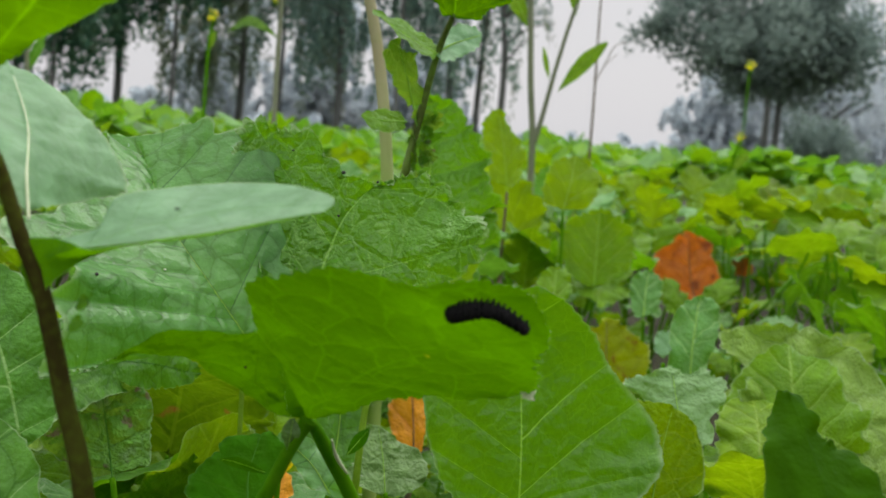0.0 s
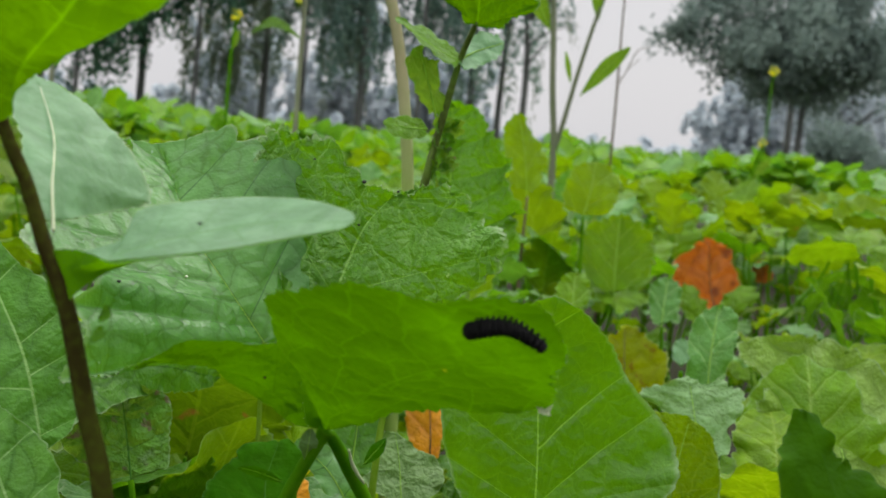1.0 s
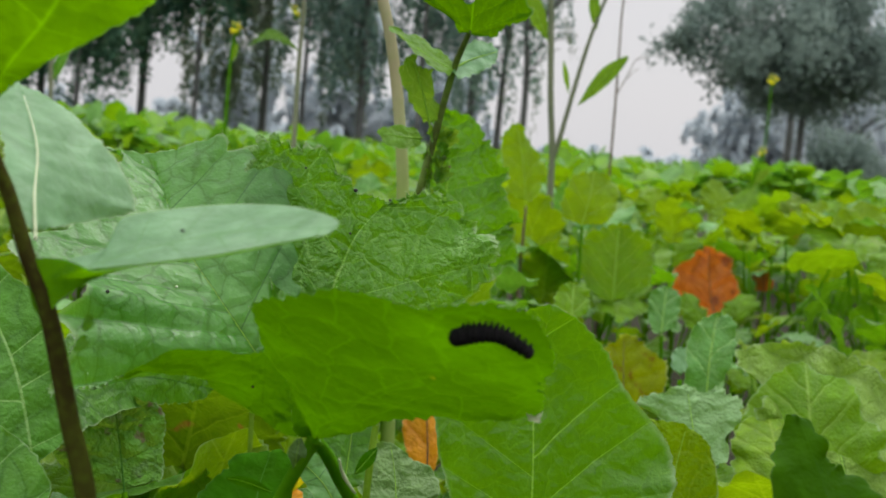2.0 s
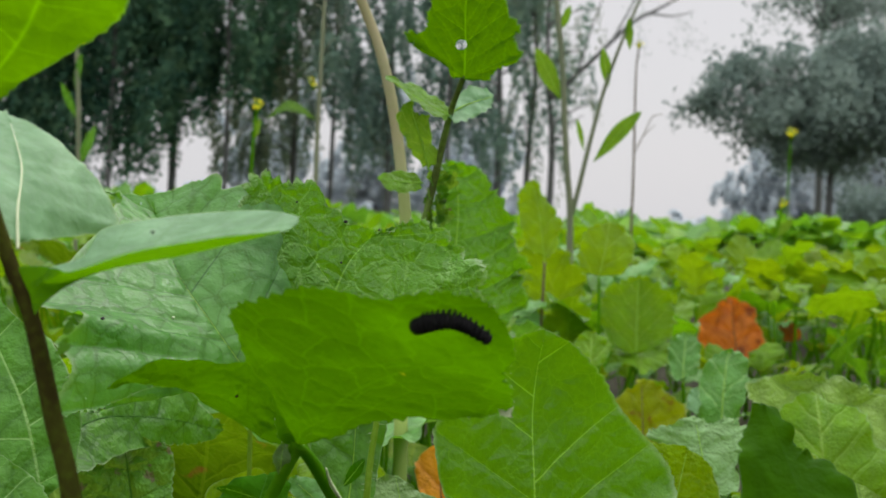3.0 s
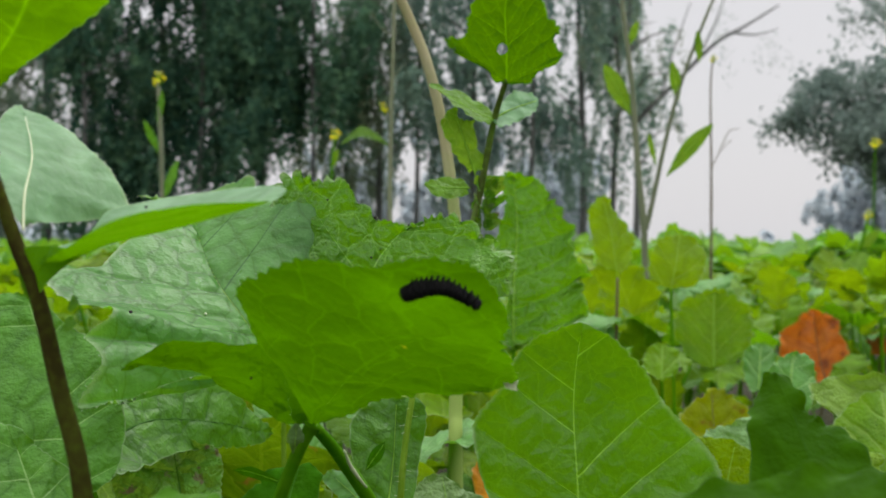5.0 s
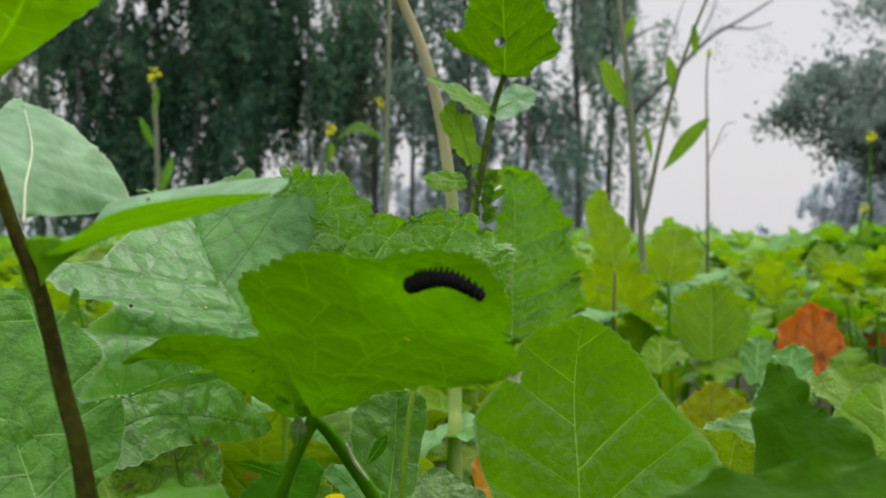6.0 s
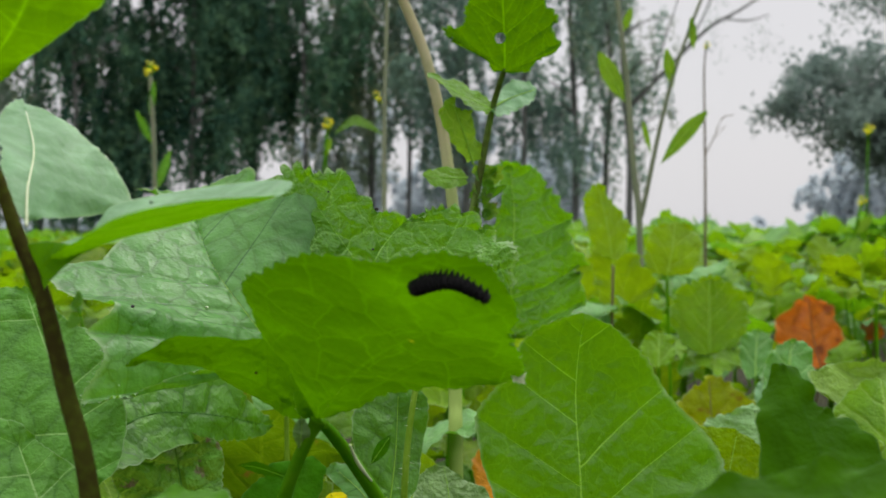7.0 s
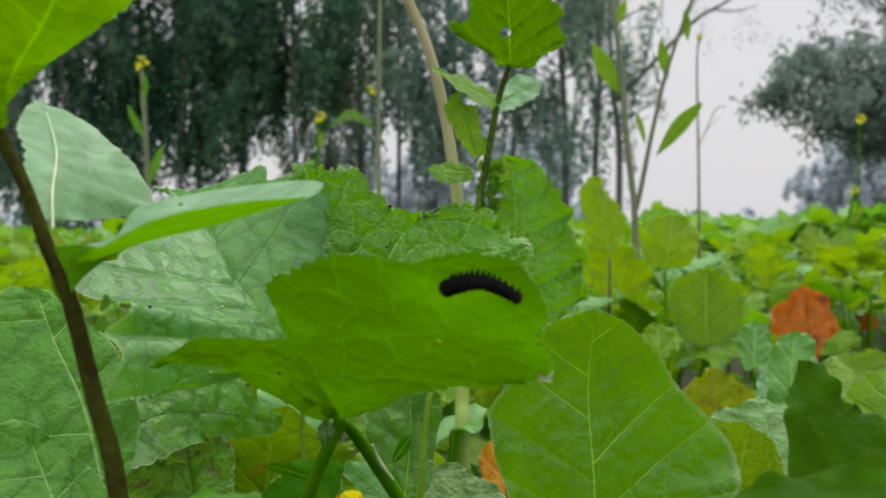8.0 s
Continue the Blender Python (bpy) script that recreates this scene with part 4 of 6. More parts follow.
        spine=[(0.0, 0.0, 0.0), (6.1, 0.0, 31.0), (10.4, 10.0, 59.1)],
        rim=[(-18.5, 0.0, 6.2), (-22.8, 0.0, 31.0), (-12.4, 0.0, 52.8), (13.5, 10.0, 59.7), (35.2, 10.0, 46.6), (36.8, 0.0, 24.8), (21.5, 0.0, 3.1)]),
    "orange_low": dict(
        base=(0.0120, 0.6200, 0.2227),
        spine=[(0.0, 0.0, 0.0), (-0.6, 2.0, 18.6), (-2.5, 10.0, 39.1)],
        rim=[(-6.8, 0.0, 7.6), (-13.3, 2.0, 21.0), (-14.8, 8.0, 33.9), (-4.4, 10.0, 43.8), (3.9, 10.0, 37.9), (5.4, 3.0, 21.9), (3.2, 0.0, 8.2)]),
    "orange_low_b": dict(
        base=(-0.0533, 0.4100, 0.2589),
        spine=[(0.0, 0.0, 0.0), (-0.8, 5.0, 7.6), (-1.5, 10.0, 17.6)],
        rim=[(-8.8, 0.0, 5.3), (-11.9, 5.0, 12.9), (-6.0, 10.0, 18.0), (4.0, 10.0, 17.3), (10.4, 8.0, 12.7), (9.8, 0.0, 5.7)]),
}


# ---- the ground: one sheet of soil to the horizon ----
def build_ground():
    xs = np.concatenate([-np.geomspace(600, 3, 22), np.linspace(-2.5, 2.5, 26), np.geomspace(3, 600, 22)])
    ys = np.concatenate([-np.geomspace(600, 3, 12), np.linspace(-2.5, 6, 44), np.geomspace(6.5, 900, 26)])
    verts = []
    for y in ys:
        for x in xs:
            far = max(abs(x), abs(y))
            verts.append((x, y, 0.02 * noise.noise((x * 5, y * 5, 0)) * (1 if far < 8 else 0)))
    w = len(xs)
    faces = [(j * w + i, j * w + i + 1, (j + 1) * w + i + 1, (j + 1) * w + i) for j in range(len(ys) - 1) for i in range(w - 1)]
    return tagged(mesh_object("ground", verts, faces, SOIL), "dark crumbly soil of the mustard field", "ground", kind="structure")


build_ground()


# ---- near plants, each one a thing ----
def plant(name, label, base, category="plant", group=""):
    return tagged(empty(name, base), label, category, group)


def settle(thing, base):
    """Moves the built parts, given in world space, into the space of their plant."""
    for child in thing.children:
        child.location = tuple(-v for v in base)


def petiole(spec, foot, parent, radius=0.0012, material=None, lean=0.3):
    """A leaf stalk from the plant's foot up to the leaf's base."""
    b = Vector(LEAVES[spec]["base"])
    f = Vector(foot)
    mid = f.lerp(b, 0.55) + Vector((0, 0, 0.12 * (b - f).length * lean))
    return tube("petiole", [f, f.lerp(mid, 0.5), mid, b.lerp(mid, 0.35), b], [radius * 1.5, radius], material or STEM_GREEN, parent, 8, 24)


def build_dark_stem_plant():
    base = (-0.062, 0.205, 0.0)
    p = plant("mustard_plant", "young mustard plant with a dark purple-brown stem and clasping leaves", base)
    line = [base, (-0.0655, 0.203, 0.15), (-0.0690, 0.2012, 0.28), (-0.0715, 0.2000, 0.3262), (-0.0767, 0.2000, 0.3485), (-0.0817, 0.2000, 0.3687), (-0.0862, 0.1995, 0.3798), (-0.0905, 0.1985, 0.3928), (-0.0948, 0.1975, 0.4026), (-0.0989, 0.1960, 0.4165), (-0.103, 0.195, 0.45)]
    tube("stem", line, [0.0030, 0.0026, 0.0021, 0.0018, 0.0015, 0.0013, 0.0010], STEM_DARK, p, 12, 60)
    hero_leaf("upper", "leaf", PALE, p, 0.00035, RIB_WHITE, veins=13, vein_width=0.0004, puff=0.0002, reach=0.0016, hairs=260, hair_length=0.0006, samples=300, rings=30, label="pale bluish-green rounded leaf with a white midrib", tooth=0.0006, teeth=38, wave=0.0002, seed=3)
    hero_leaf("narrow", "leaf", PALE, p, 0, veins=14, label="narrow pale green leaf clasping the stem", samples=160, seed=4)
    hero_leaf("topleft", "leaf", BACKLIT, p, 0, veins=11, vein_width=0.0004, samples=260, rings=20, label="bright green upper leaf seen from below", tooth=0.0005, teeth=40, wave=0.0006, seed=5)
    hero_leaf("sheath", "leaf_base", SHEATH, p, 0, samples=200, rings=12, label="green near half of the narrow leaf, folded up and clasping the stem", seed=6)
    for dx, dz, turn in ((0.0032, -0.004, 20), (0.0046, 0.0005, -25)):
        verts, faces, coords, *_ = blade_arrays([(0, 0, 0), (0.0015, 0, 0.001), (0.003, 0, 0.0015)], [(0.0003, 0, -0.0006), (0.0015, 0.0005, -0.0005), (0.003, 0.0005, 0.001), (0.0025, -0.0003, 0.0028), (0.001, 0, 0.002)], 40, 4, 0.0001, 12)
        leaf = mesh_object("leaflet", verts, faces, SHADY, p, "", coords)
        leaf.data.transform(Matrix.Translation((-0.0800 + dx, 0.2005, 0.3660 + dz)) @ pose(0, 0, 0, 0, 0, turn))
    settle(p, base)


def build_larva_plant():
    base = (-0.056, 0.285, 0.0)
    p = plant("mustard_plant", "mustard plant whose broad thin leaf carries the black caterpillar", base)
    hero_leaf("fan", "leaf", FANLIT, p, 0, veins=12, vein_width=0.0008, pull=0.35, puff=0.0003, reach=0.0012, hairs=200, hair_length=0.0005, samples=440, rings=30, lobe=0.0012, lobes=30, label="broad bright green leaf seen from below, with nibbled edge", tooth=0.0013, teeth=70, wave=0.0004, seed=11)
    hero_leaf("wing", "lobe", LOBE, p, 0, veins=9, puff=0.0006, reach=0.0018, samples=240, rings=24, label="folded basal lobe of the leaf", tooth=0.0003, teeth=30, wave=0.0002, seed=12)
    tube("petiole", [base, (-0.053, 0.281, 0.15), (-0.046, 0.268, 0.27), (-0.0411, 0.2600, 0.3073), (-0.0390, 0.2560, 0.3148), (-0.0345, 0.2530, 0.3255), (-0.0312, 0.2522, 0.3320), (-0.0298, 0.2515, 0.3345)], [0.0026, 0.0024, 0.0022, 0.0019, 0.0017, 0.0017, 0.0024], STEM_GREEN, p, 10, 50)
    small_leaf(p, (-0.0345, 0.2515, 0.3268), (-0.0336, 0.2495, 0.3350), 0.0022, GREYED, 3)
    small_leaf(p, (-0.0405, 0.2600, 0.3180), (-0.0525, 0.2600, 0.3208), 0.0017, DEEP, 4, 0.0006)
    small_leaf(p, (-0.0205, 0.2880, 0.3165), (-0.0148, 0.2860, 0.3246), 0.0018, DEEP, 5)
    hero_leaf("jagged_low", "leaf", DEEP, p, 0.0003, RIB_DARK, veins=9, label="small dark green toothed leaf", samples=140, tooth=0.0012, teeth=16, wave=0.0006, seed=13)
    petiole("jagged_low", base, p, 0.0011)
    hero_leaf("under_fan", "leaf", SHADY, p, 0.0004, RIB, veins=9, puff=0.0008, rings=20, label="shaded leaf below the broad one", samples=140, tooth=0.0005, teeth=30, wave=0.0005, seed=14)
    petiole("under_fan", base, p, 0.0011)
    tube("shoot", [(-0.0123, 0.3080, 0.2842), (-0.0189, 0.3020, 0.3009), (-0.0247, 0.2900, 0.3146), (-0.0282, 0.2700, 0.3266), (-0.0298, 0.2570, 0.3325)], [0.0018, 0.0021, 0.0021, 0.0017, 0.0015], STEM_GREEN, p, 10, 26, "small green side shoot")
    tube("shoot_edge", [(-0.0245, 0.2720, 0.3245), (-0.0236, 0.2770, 0.3197), (-0.0220, 0.2810, 0.3158), (-0.0200, 0.2850, 0.3120)], [0.0003, 0.0006, 0.0003], RIB_WHITE, p, 6, 16, "white folded edge of the shoot")
    hairy = [(-0.0183, 0.3600, 0.2759), (-0.0175, 0.3600, 0.2954), (-0.0165, 0.3620, 0.3107), (-0.0143, 0.3660, 0.3278), (-0.0132, 0.3700, 0.3373)]
    tube("stem", hairy, [0.0014, 0.0012, 0.0010], STEM_YELLOW, p, 8, 20, "thin hairy stem")
    for k in range(26):
        q = Vector(spline(hairy, 27)[k])
        a = rng.uniform(0, 6.28)
        d = Vector((math.cos(a), math.sin(a), rng.uniform(-0.3, 0.3)))
        tube("hair", [q, q + d * 0.0018, q + d * 0.003], [0.00010, 0.00003], RIB_WHITE, p, 4)
    settle(p, base)


def build_bowl_plant():
    base = (-0.055, 0.36, 0.0)
    p = plant("mustard_plant", "mustard plant with one large cupped, scalloped leaf", base)
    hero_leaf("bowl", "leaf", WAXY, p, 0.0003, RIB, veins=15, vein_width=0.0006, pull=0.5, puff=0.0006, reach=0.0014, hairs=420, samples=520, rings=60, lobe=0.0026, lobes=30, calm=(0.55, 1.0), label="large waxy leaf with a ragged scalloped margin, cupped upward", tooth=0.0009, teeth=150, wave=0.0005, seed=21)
    # same leaf: the yellower material paints in light coming through this half
    hero_leaf("bowl_far", "lobe", RAGGED, p, 0, veins=9, vein_width=0.0006, pull=0.6, puff=0.0006, reach=0.0014, hairs=420, samples=460, rings=52, lobe=0.0052, lobes=30, calm=(0.72, 0.98), label="far half of the leaf, ragged margin, backlight put into its yellow-green", tooth=0.0010, teeth=110, wave=0.0012, seed=26)
    petiole("bowl", base, p, 0.0008, STEM_YELLOW)
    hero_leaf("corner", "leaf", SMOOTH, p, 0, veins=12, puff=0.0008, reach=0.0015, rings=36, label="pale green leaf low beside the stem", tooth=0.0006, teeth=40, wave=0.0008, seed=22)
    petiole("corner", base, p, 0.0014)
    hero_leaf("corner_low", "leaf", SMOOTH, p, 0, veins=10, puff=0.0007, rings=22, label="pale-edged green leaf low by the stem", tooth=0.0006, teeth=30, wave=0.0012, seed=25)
    petiole("corner_low", base, p, 0.0014)
    hero_leaf("dark_low", "leaf", SHADY, p, 0.0005, RIB_DARK, veins=12, puff=0.0010, rings=22, label="dark green crinkled lower leaf", tooth=0.0012, teeth=40, wave=0.0005, seed=23)
    petiole("dark_low", base, p, 0.0014)
    hero_leaf("spotted", "leaf", SPOTTED, p, 0.0004, RIB_DARK, veins=10, puff=0.0010, rings=22, label="dull leaf with grey-brown spots", tooth=0.0008, teeth=30, wave=0.0008, seed=24)
    petiole("spotted", base, p, 0.0012)
    settle(p, base)


def build_lowright_plant():
    base = (0.065, 0.47, 0.0)
    p = plant("mustard_plant", "mustard plant with a big upright bright green leaf", base)
    hero_leaf("lowright", "leaf", FRESH, p, 0, veins=11, vein_width=0.0008, pull=0.6, puff=0.0006, reach=0.0016, hairs=260, hair_length=0.0008, samples=420, rings=56, label="big bright green leaf with a net of pale veins", tooth=0.0008, teeth=60, wave=0.0010, bulge=0.002, seed=31)
    petiole("lowright", base, p, 0.0016)
    hero_leaf("behind_lowright", "leaf", OLIVE, p, 0.0004, RIB, veins=7, label="olive green leaf with a browned edge", samples=140, tooth=0.0006, teeth=30, wave=0.0008, seed=32)
    petiole("behind_lowright", base, p, 0.0012)
    hero_leaf("pale_low", "leaf", GREYED, p, 0.0003, RIB, veins=8, label="small pale green leaf", samples=140, tooth=0.0006, teeth=24, wave=0.0006, seed=33)
    petiole("pale_low", base, p, 0.0011)
    settle(p, base)


def build_stalk_plant():
    base = (-0.010, 0.60, 0.0)
    p = plant("mustard_plant", "tall mustard plant with pale stalk and leafy side shoot", base)
    tube("stalk", [base, (-0.0114, 0.6000, 0.2468), (-0.0122, 0.6100, 0.2943), (-0.0120, 0.6200, 0.3621), (-0.0150, 0.6300, 0.4031), (-0.0228, 0.6430, 0.4522), (-0.0320, 0.6450, 0.4881), (-0.0438, 0.6500, 0.5168), (-0.060, 0.6500, 0.555), (-0.068, 0.65, 0.62)], [0.0042, 0.0038, 0.0035, 0.0032, 0.0029, 0.0027], STEM_PALE, p, 12, 70, "pale beige-green bent stalk")
    way = spline([(-0.0120, 0.6200, 0.3621), (-0.0150, 0.6300, 0.4031), (-0.0228, 0.6430, 0.4522), (-0.0320, 0.6450, 0.4881)], 25)
    for k in range(24):
        a = rng.uniform(0, 6.28)
        d = Vector((math.cos(a), math.sin(a) * 0.6, rng.uniform(-0.5, 0.1))).normalized()
        q = Vector(way[k]) + d * 0.0028
        tube("prickle", [q, q + d * 0.0012, q + d * 0.0024], [0.00022, 0.00014, 0.00004], STEM_PALE, p, 4)
    shoot = tube("shoot", [(-0.0118, 0.615, 0.335), (-0.0068, 0.606, 0.366), (-0.0034, 0.6000, 0.3885), (0.0003, 0.6000, 0.4082), (0.0055, 0.5950, 0.4351), (0.0095, 0.5900, 0.4526), (0.0151, 0.5780, 0.4686)], [0.0028, 0.0025, 0.0022, 0.0020, 0.0017, 0.0014], STEM_OLIVE, p, 10, 40, "dark green side shoot")
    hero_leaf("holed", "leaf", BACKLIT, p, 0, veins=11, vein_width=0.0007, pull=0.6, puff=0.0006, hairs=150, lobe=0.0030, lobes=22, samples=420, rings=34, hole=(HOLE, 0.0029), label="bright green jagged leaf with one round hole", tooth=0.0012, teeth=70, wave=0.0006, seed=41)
    hero_leaf("sprig_right", "leaf", PALE, p, 0.0006, RIB, samples=120, label="small pale leaf", lobe=0.0012, lobes=11, tooth=0.0008, teeth=20, wave=0.0005, seed=42)
    hero_leaf("sprig_left", "leaf", GREEN, p, 0.0006, RIB, samples=120, label="small drooping green leaf", lobe=0.0012, lobes=12, tooth=0.0008, teeth=20, wave=0.0006, seed=43)
    hero_leaf("sprig_mid", "leaf", GREEN, p, 0.0006, RIB, samples=120, label="small crinkled leaf", tooth=0.0016, teeth=18, wave=0.0016, seed=44)
    hero_leaf("sprig_low", "leaf", GREEN, p, 0.0006, RIB, samples=100, label="small oval leaf", tooth=0.0004, teeth=20, wave=0.0004, seed=45)
    for k in range(30):
        a, h = rng.uniform(0, 6.28), rng.uniform(0.384, 0.420)
        d = Vector((math.cos(a) * rng.uniform(0.004, 0.011) + 0.004, -abs(math.sin(a)) * 0.006, rng.uniform(-0.004, 0.008)))
        c = Vector((0.001, 0.6, h))
        verts, faces, coords, *_ = blade_arrays([c, c + d * 0.5, c + d], [c + d * 0.3 + Vector((0, -0.001, -0.0018)), c + d * 0.8 + Vector((0, 0.001, -0.002)), c + d * 1.05, c + d * 0.8 + Vector((0, -0.001, 0.0022)), c + d * 0.3 + Vector((0, 0.001, 0.002))], 24, 3, 0.0006, 7, 0.0006, seed=k)
        mesh_object("withered_leaf", verts, faces, (SHADY, GREEN, SPOTTED)[k % 3], p, "", coords)
    settle(p, base)


def build_single(spec, foot, material, name, label, group="", stalk=None, **more):
    """A plant of which one leaf on its stalk shows."""
    base = (*foot, 0.0)
    p = plant(name, label, base, group=group)
    hero_leaf(spec, "leaf", material, p, more.pop("rib", 0.0006), RIB if material not in (RED, ORANGE, BROWNED, DIM) else RIB_DARK if material is DIM else STEM_DRY, veins=more.pop("veins", 8), samples=more.pop("samples", 170), rings=30 if "puff" in more else 12, **more)
    petiole(spec, base, p, 0.0017, stalk)
    settle(p, base)


HOLE = (0.0134, 0.5705, 0.4825)
build_dark_stem_plant()
build_larva_plant()
build_bowl_plant()
build_lowright_plant()
build_stalk_plant()
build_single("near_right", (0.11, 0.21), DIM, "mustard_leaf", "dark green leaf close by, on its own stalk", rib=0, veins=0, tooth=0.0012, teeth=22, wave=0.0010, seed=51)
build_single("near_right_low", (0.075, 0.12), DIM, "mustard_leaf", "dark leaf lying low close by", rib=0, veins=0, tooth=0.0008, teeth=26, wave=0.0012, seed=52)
build_single("near_bottom", (-0.045, 0.15), SOFT, "mustard_leaf", "pale leaf low close by", rib=0, veins=0, tooth=0.0006, teeth=26, wave=0.0010, seed=53)
build_single("side", (0.01, 0.85), RAGGED, "mustard_leaf", "tall upright bright green leaf with a toothed edge", rib=0.0010, veins=14, puff=0.0024, reach=0.003, samples=260, hairs=120, hair_length=0.0015, lobe=0.006, lobes=16, tooth=0.004, teeth=44, wave=0.004, bulge=0.004, seed=54)
build_single("brown", (0.18, 0.98), BROWNED, "mustard_leaf", "yellow-green leaf with a browned torn edge", puff=0.002, reach=0.004, lobe=0.003, lobes=17, tooth=0.002, teeth=34, wave=0.002, seed=56)
build_single("mid_big", (0.20, 0.64), DULL, "mustard_leaf", "large dull green leaf with crinkled surface, leaning outward", rib=0.0008, veins=11, puff=0.0022, reach=0.003, samples=280, hairs=160, hair_length=0.0012, lobe=0.004, lobes=22, tooth=0.0026, teeth=34, wave=0.003, bulge=0.003, seed=58)
build_single("round_b", (0.25, 0.79), FIELD[1], "mustard_leaf", "upright rounded light green leaf", lobe=0.0018, lobes=12, tooth=0.0012, teeth=30, wave=0.002, seed=65)
build_single("pale_jag", (0.17, 0.60), FROSTED, "mustard_leaf", "pale bluish leaf with a jagged torn tip", puff=0.0014, reach=0.003, lobe=0.002, lobes=19, tooth=0.0016, teeth=30, wave=0.0014, seed=66)
build_single("round_c", (0.24, 1.54), FIELD[0], "mustard_leaf", "broad rounded leaf with a pale midrib", rib=0.0012, lobe=0.009, lobes=11, tooth=0.002, teeth=30, wave=0.003, bulge=0.004, seed=67)
build_single("low_grey", (-0.02, 0.40), WAXY, "mustard_leaf", "small grey-green leaf low by the stalk", rib=0.0003, veins=6, tooth=0.0004, teeth=18, wave=0.0006, seed=74)
build_single("round_small", (0.22, 0.90), PALE, "mustard_leaf", "small round pale bluish leaf", rib=0, veins=0, tooth=0.0003, teeth=16, wave=0.0008, seed=71)
build_single("round_d", (0.29, 1.25), FIELD[1], "mustard_leaf", "rounded pale green leaf", lobe=0.003, lobes=11, tooth=0.001, teeth=20, wave=0.002, seed=72)
build_single("round_e", (0.17, 1.15), FIELD[0], "mustard_leaf", "rounded light green leaf on a stalk", lobe=0.003, lobes=11, tooth=0.001, teeth=20, wave=0.002, seed=73)
build_single("red", (0.46, 1.85), RED, "mustard_leaf", "withered orange-red leaf standing among green ones", stalk=STEM_DRY, puff=0.003, reach=0.006, rib=0.0010, tooth=0.003, teeth=26, wave=0.004, bulge=0.006, seed=59)
build_single("red_small", (0.67, 2.25), RED, "mustard_leaf", "small withered red leaf", stalk=STEM_DRY, tooth=0.002, teeth=20, wave=0.002, seed=60)
build_single("yellow_mid", (0.14, 1.52), FIELD[2], "mustard_leaf", "yellow-green oval leaf on a dark stalk", stalk=STEM_DRY, lobe=0.003, lobes=12, tooth=0.003, teeth=26, wave=0.003, seed=61)
build_single("orange_low", (-0.006, 0.64), ORANGE, "mustard_leaf", "withered orange leaf low under the green ones", stalk=STEM_DRY, tooth=0.001, teeth=20, wave=0.001, seed=63)
build_single("orange_low_b", (-0.055, 0.43), ORANGE, "mustard_leaf", "small withered orange-yellow leaf near the ground", stalk=STEM_DRY, tooth=0.0006, teeth=14, wave=0.001, seed=64)
build_single("round_mid", (0.20, 1.32), FIELD[2], "mustard_leaf", "rounded yellow-green leaf on a thin stalk", lobe=0.003, lobes=12, tooth=0.002, teeth=26, wave=0.002, seed=62)


# ---- the caterpillar ----
def build_larva():
    line = spline([(-0.0003, 0.1962, 0.3704), (0.0029, 0.1952, 0.3713), (0.0071, 0.1950, 0.3717), (0.0110, 0.1956, 0.3702), (0.0152, 0.1972, 0.3676)], 15)
    p = tagged(empty("caterpillar", tuple(line[7])), "velvet-black caterpillar with short fleshy bumps, resting on the leaf", "caterpillar")
    o = Vector(line[7])

    def ball(name, place, sx, sy, sz, aim, bumps=0.0, seed=0):
        bm = bmesh.new()
        bmesh.ops.create_icosphere(bm, subdivisions=3, radius=1.0)
        turn = Vector(aim).to_track_quat("X", "Z").to_matrix().to_4x4()
        for v in bm.verts:
            v.co *= 1 + bumps * noise.noise(v.co * 3 + Vector((seed, 0, 0)))
        bm.transform(Matrix.Translation(Vector(place) - o) @ turn @ Matrix.Diagonal((sx, sy, sz, 1)))
        verts, faces = [v.co.copy() for v in bm.verts], [[v.index for v in f.verts] for f in bm.faces]
        bm.free()
        return mesh_object(name, verts, faces, BLACK, p)

    ball("head", line[0], 0.0017, 0.0018, 0.0019, line[1] - line[0], 0.05)
    for k in range(1, 14):
        aim = line[k + 1] - line[k - 1]
        fat = 0.00195 - 0.00060 * (k / 13) ** 2
        ball("segment", line[k], 0.00100, fat, fat, aim, 0.10, k)
        up = Vector((0.10, -0.25, 1.0)).normalized()
        top = Vector(line[k]) + up * fat * 0.85 - o
        tip = top + up * 0.00115 + Vector(aim).normalized() * 0.0003
        tube("bump", [top - up * 0.0004, top, tip], [0.00056, 0.00050, 0.00022], BLACK, p, 6)
        if k < 12 and k not in (4, 5):
            down = Vector((0, 0.62, -0.78))
            foot = Vector(line[k]) + down * fat * 0.8 - o
            tube("leg", [foot - down * 0.0004, foot, foot + down * 0.0007], [0.00045, 0.0004, 0.00022], BLACK, p, 6)


build_larva()


def grain(name, label, place, size, material, seed):
    """A tiny uneven crumb lying on a leaf."""
    bm = bmesh.new()
    bmesh.ops.create_icosphere(bm, subdivisions=2, radius=size)
    for v in bm.verts:
        v.co *= 1 + 0.35 * noise.noise(v.co / size * 1.5 + Vector((seed, 0, 0)))
        v.co.z *= 0.8
    verts, faces = [v.co.copy() for v in bm.verts], [[v.index for v in f.verts] for f in bm.faces]
    bm.free()
    ob = mesh_object(name, verts, faces, material)
    ob.location = place
    return tagged(ob, label, name, "specks on the leaves")


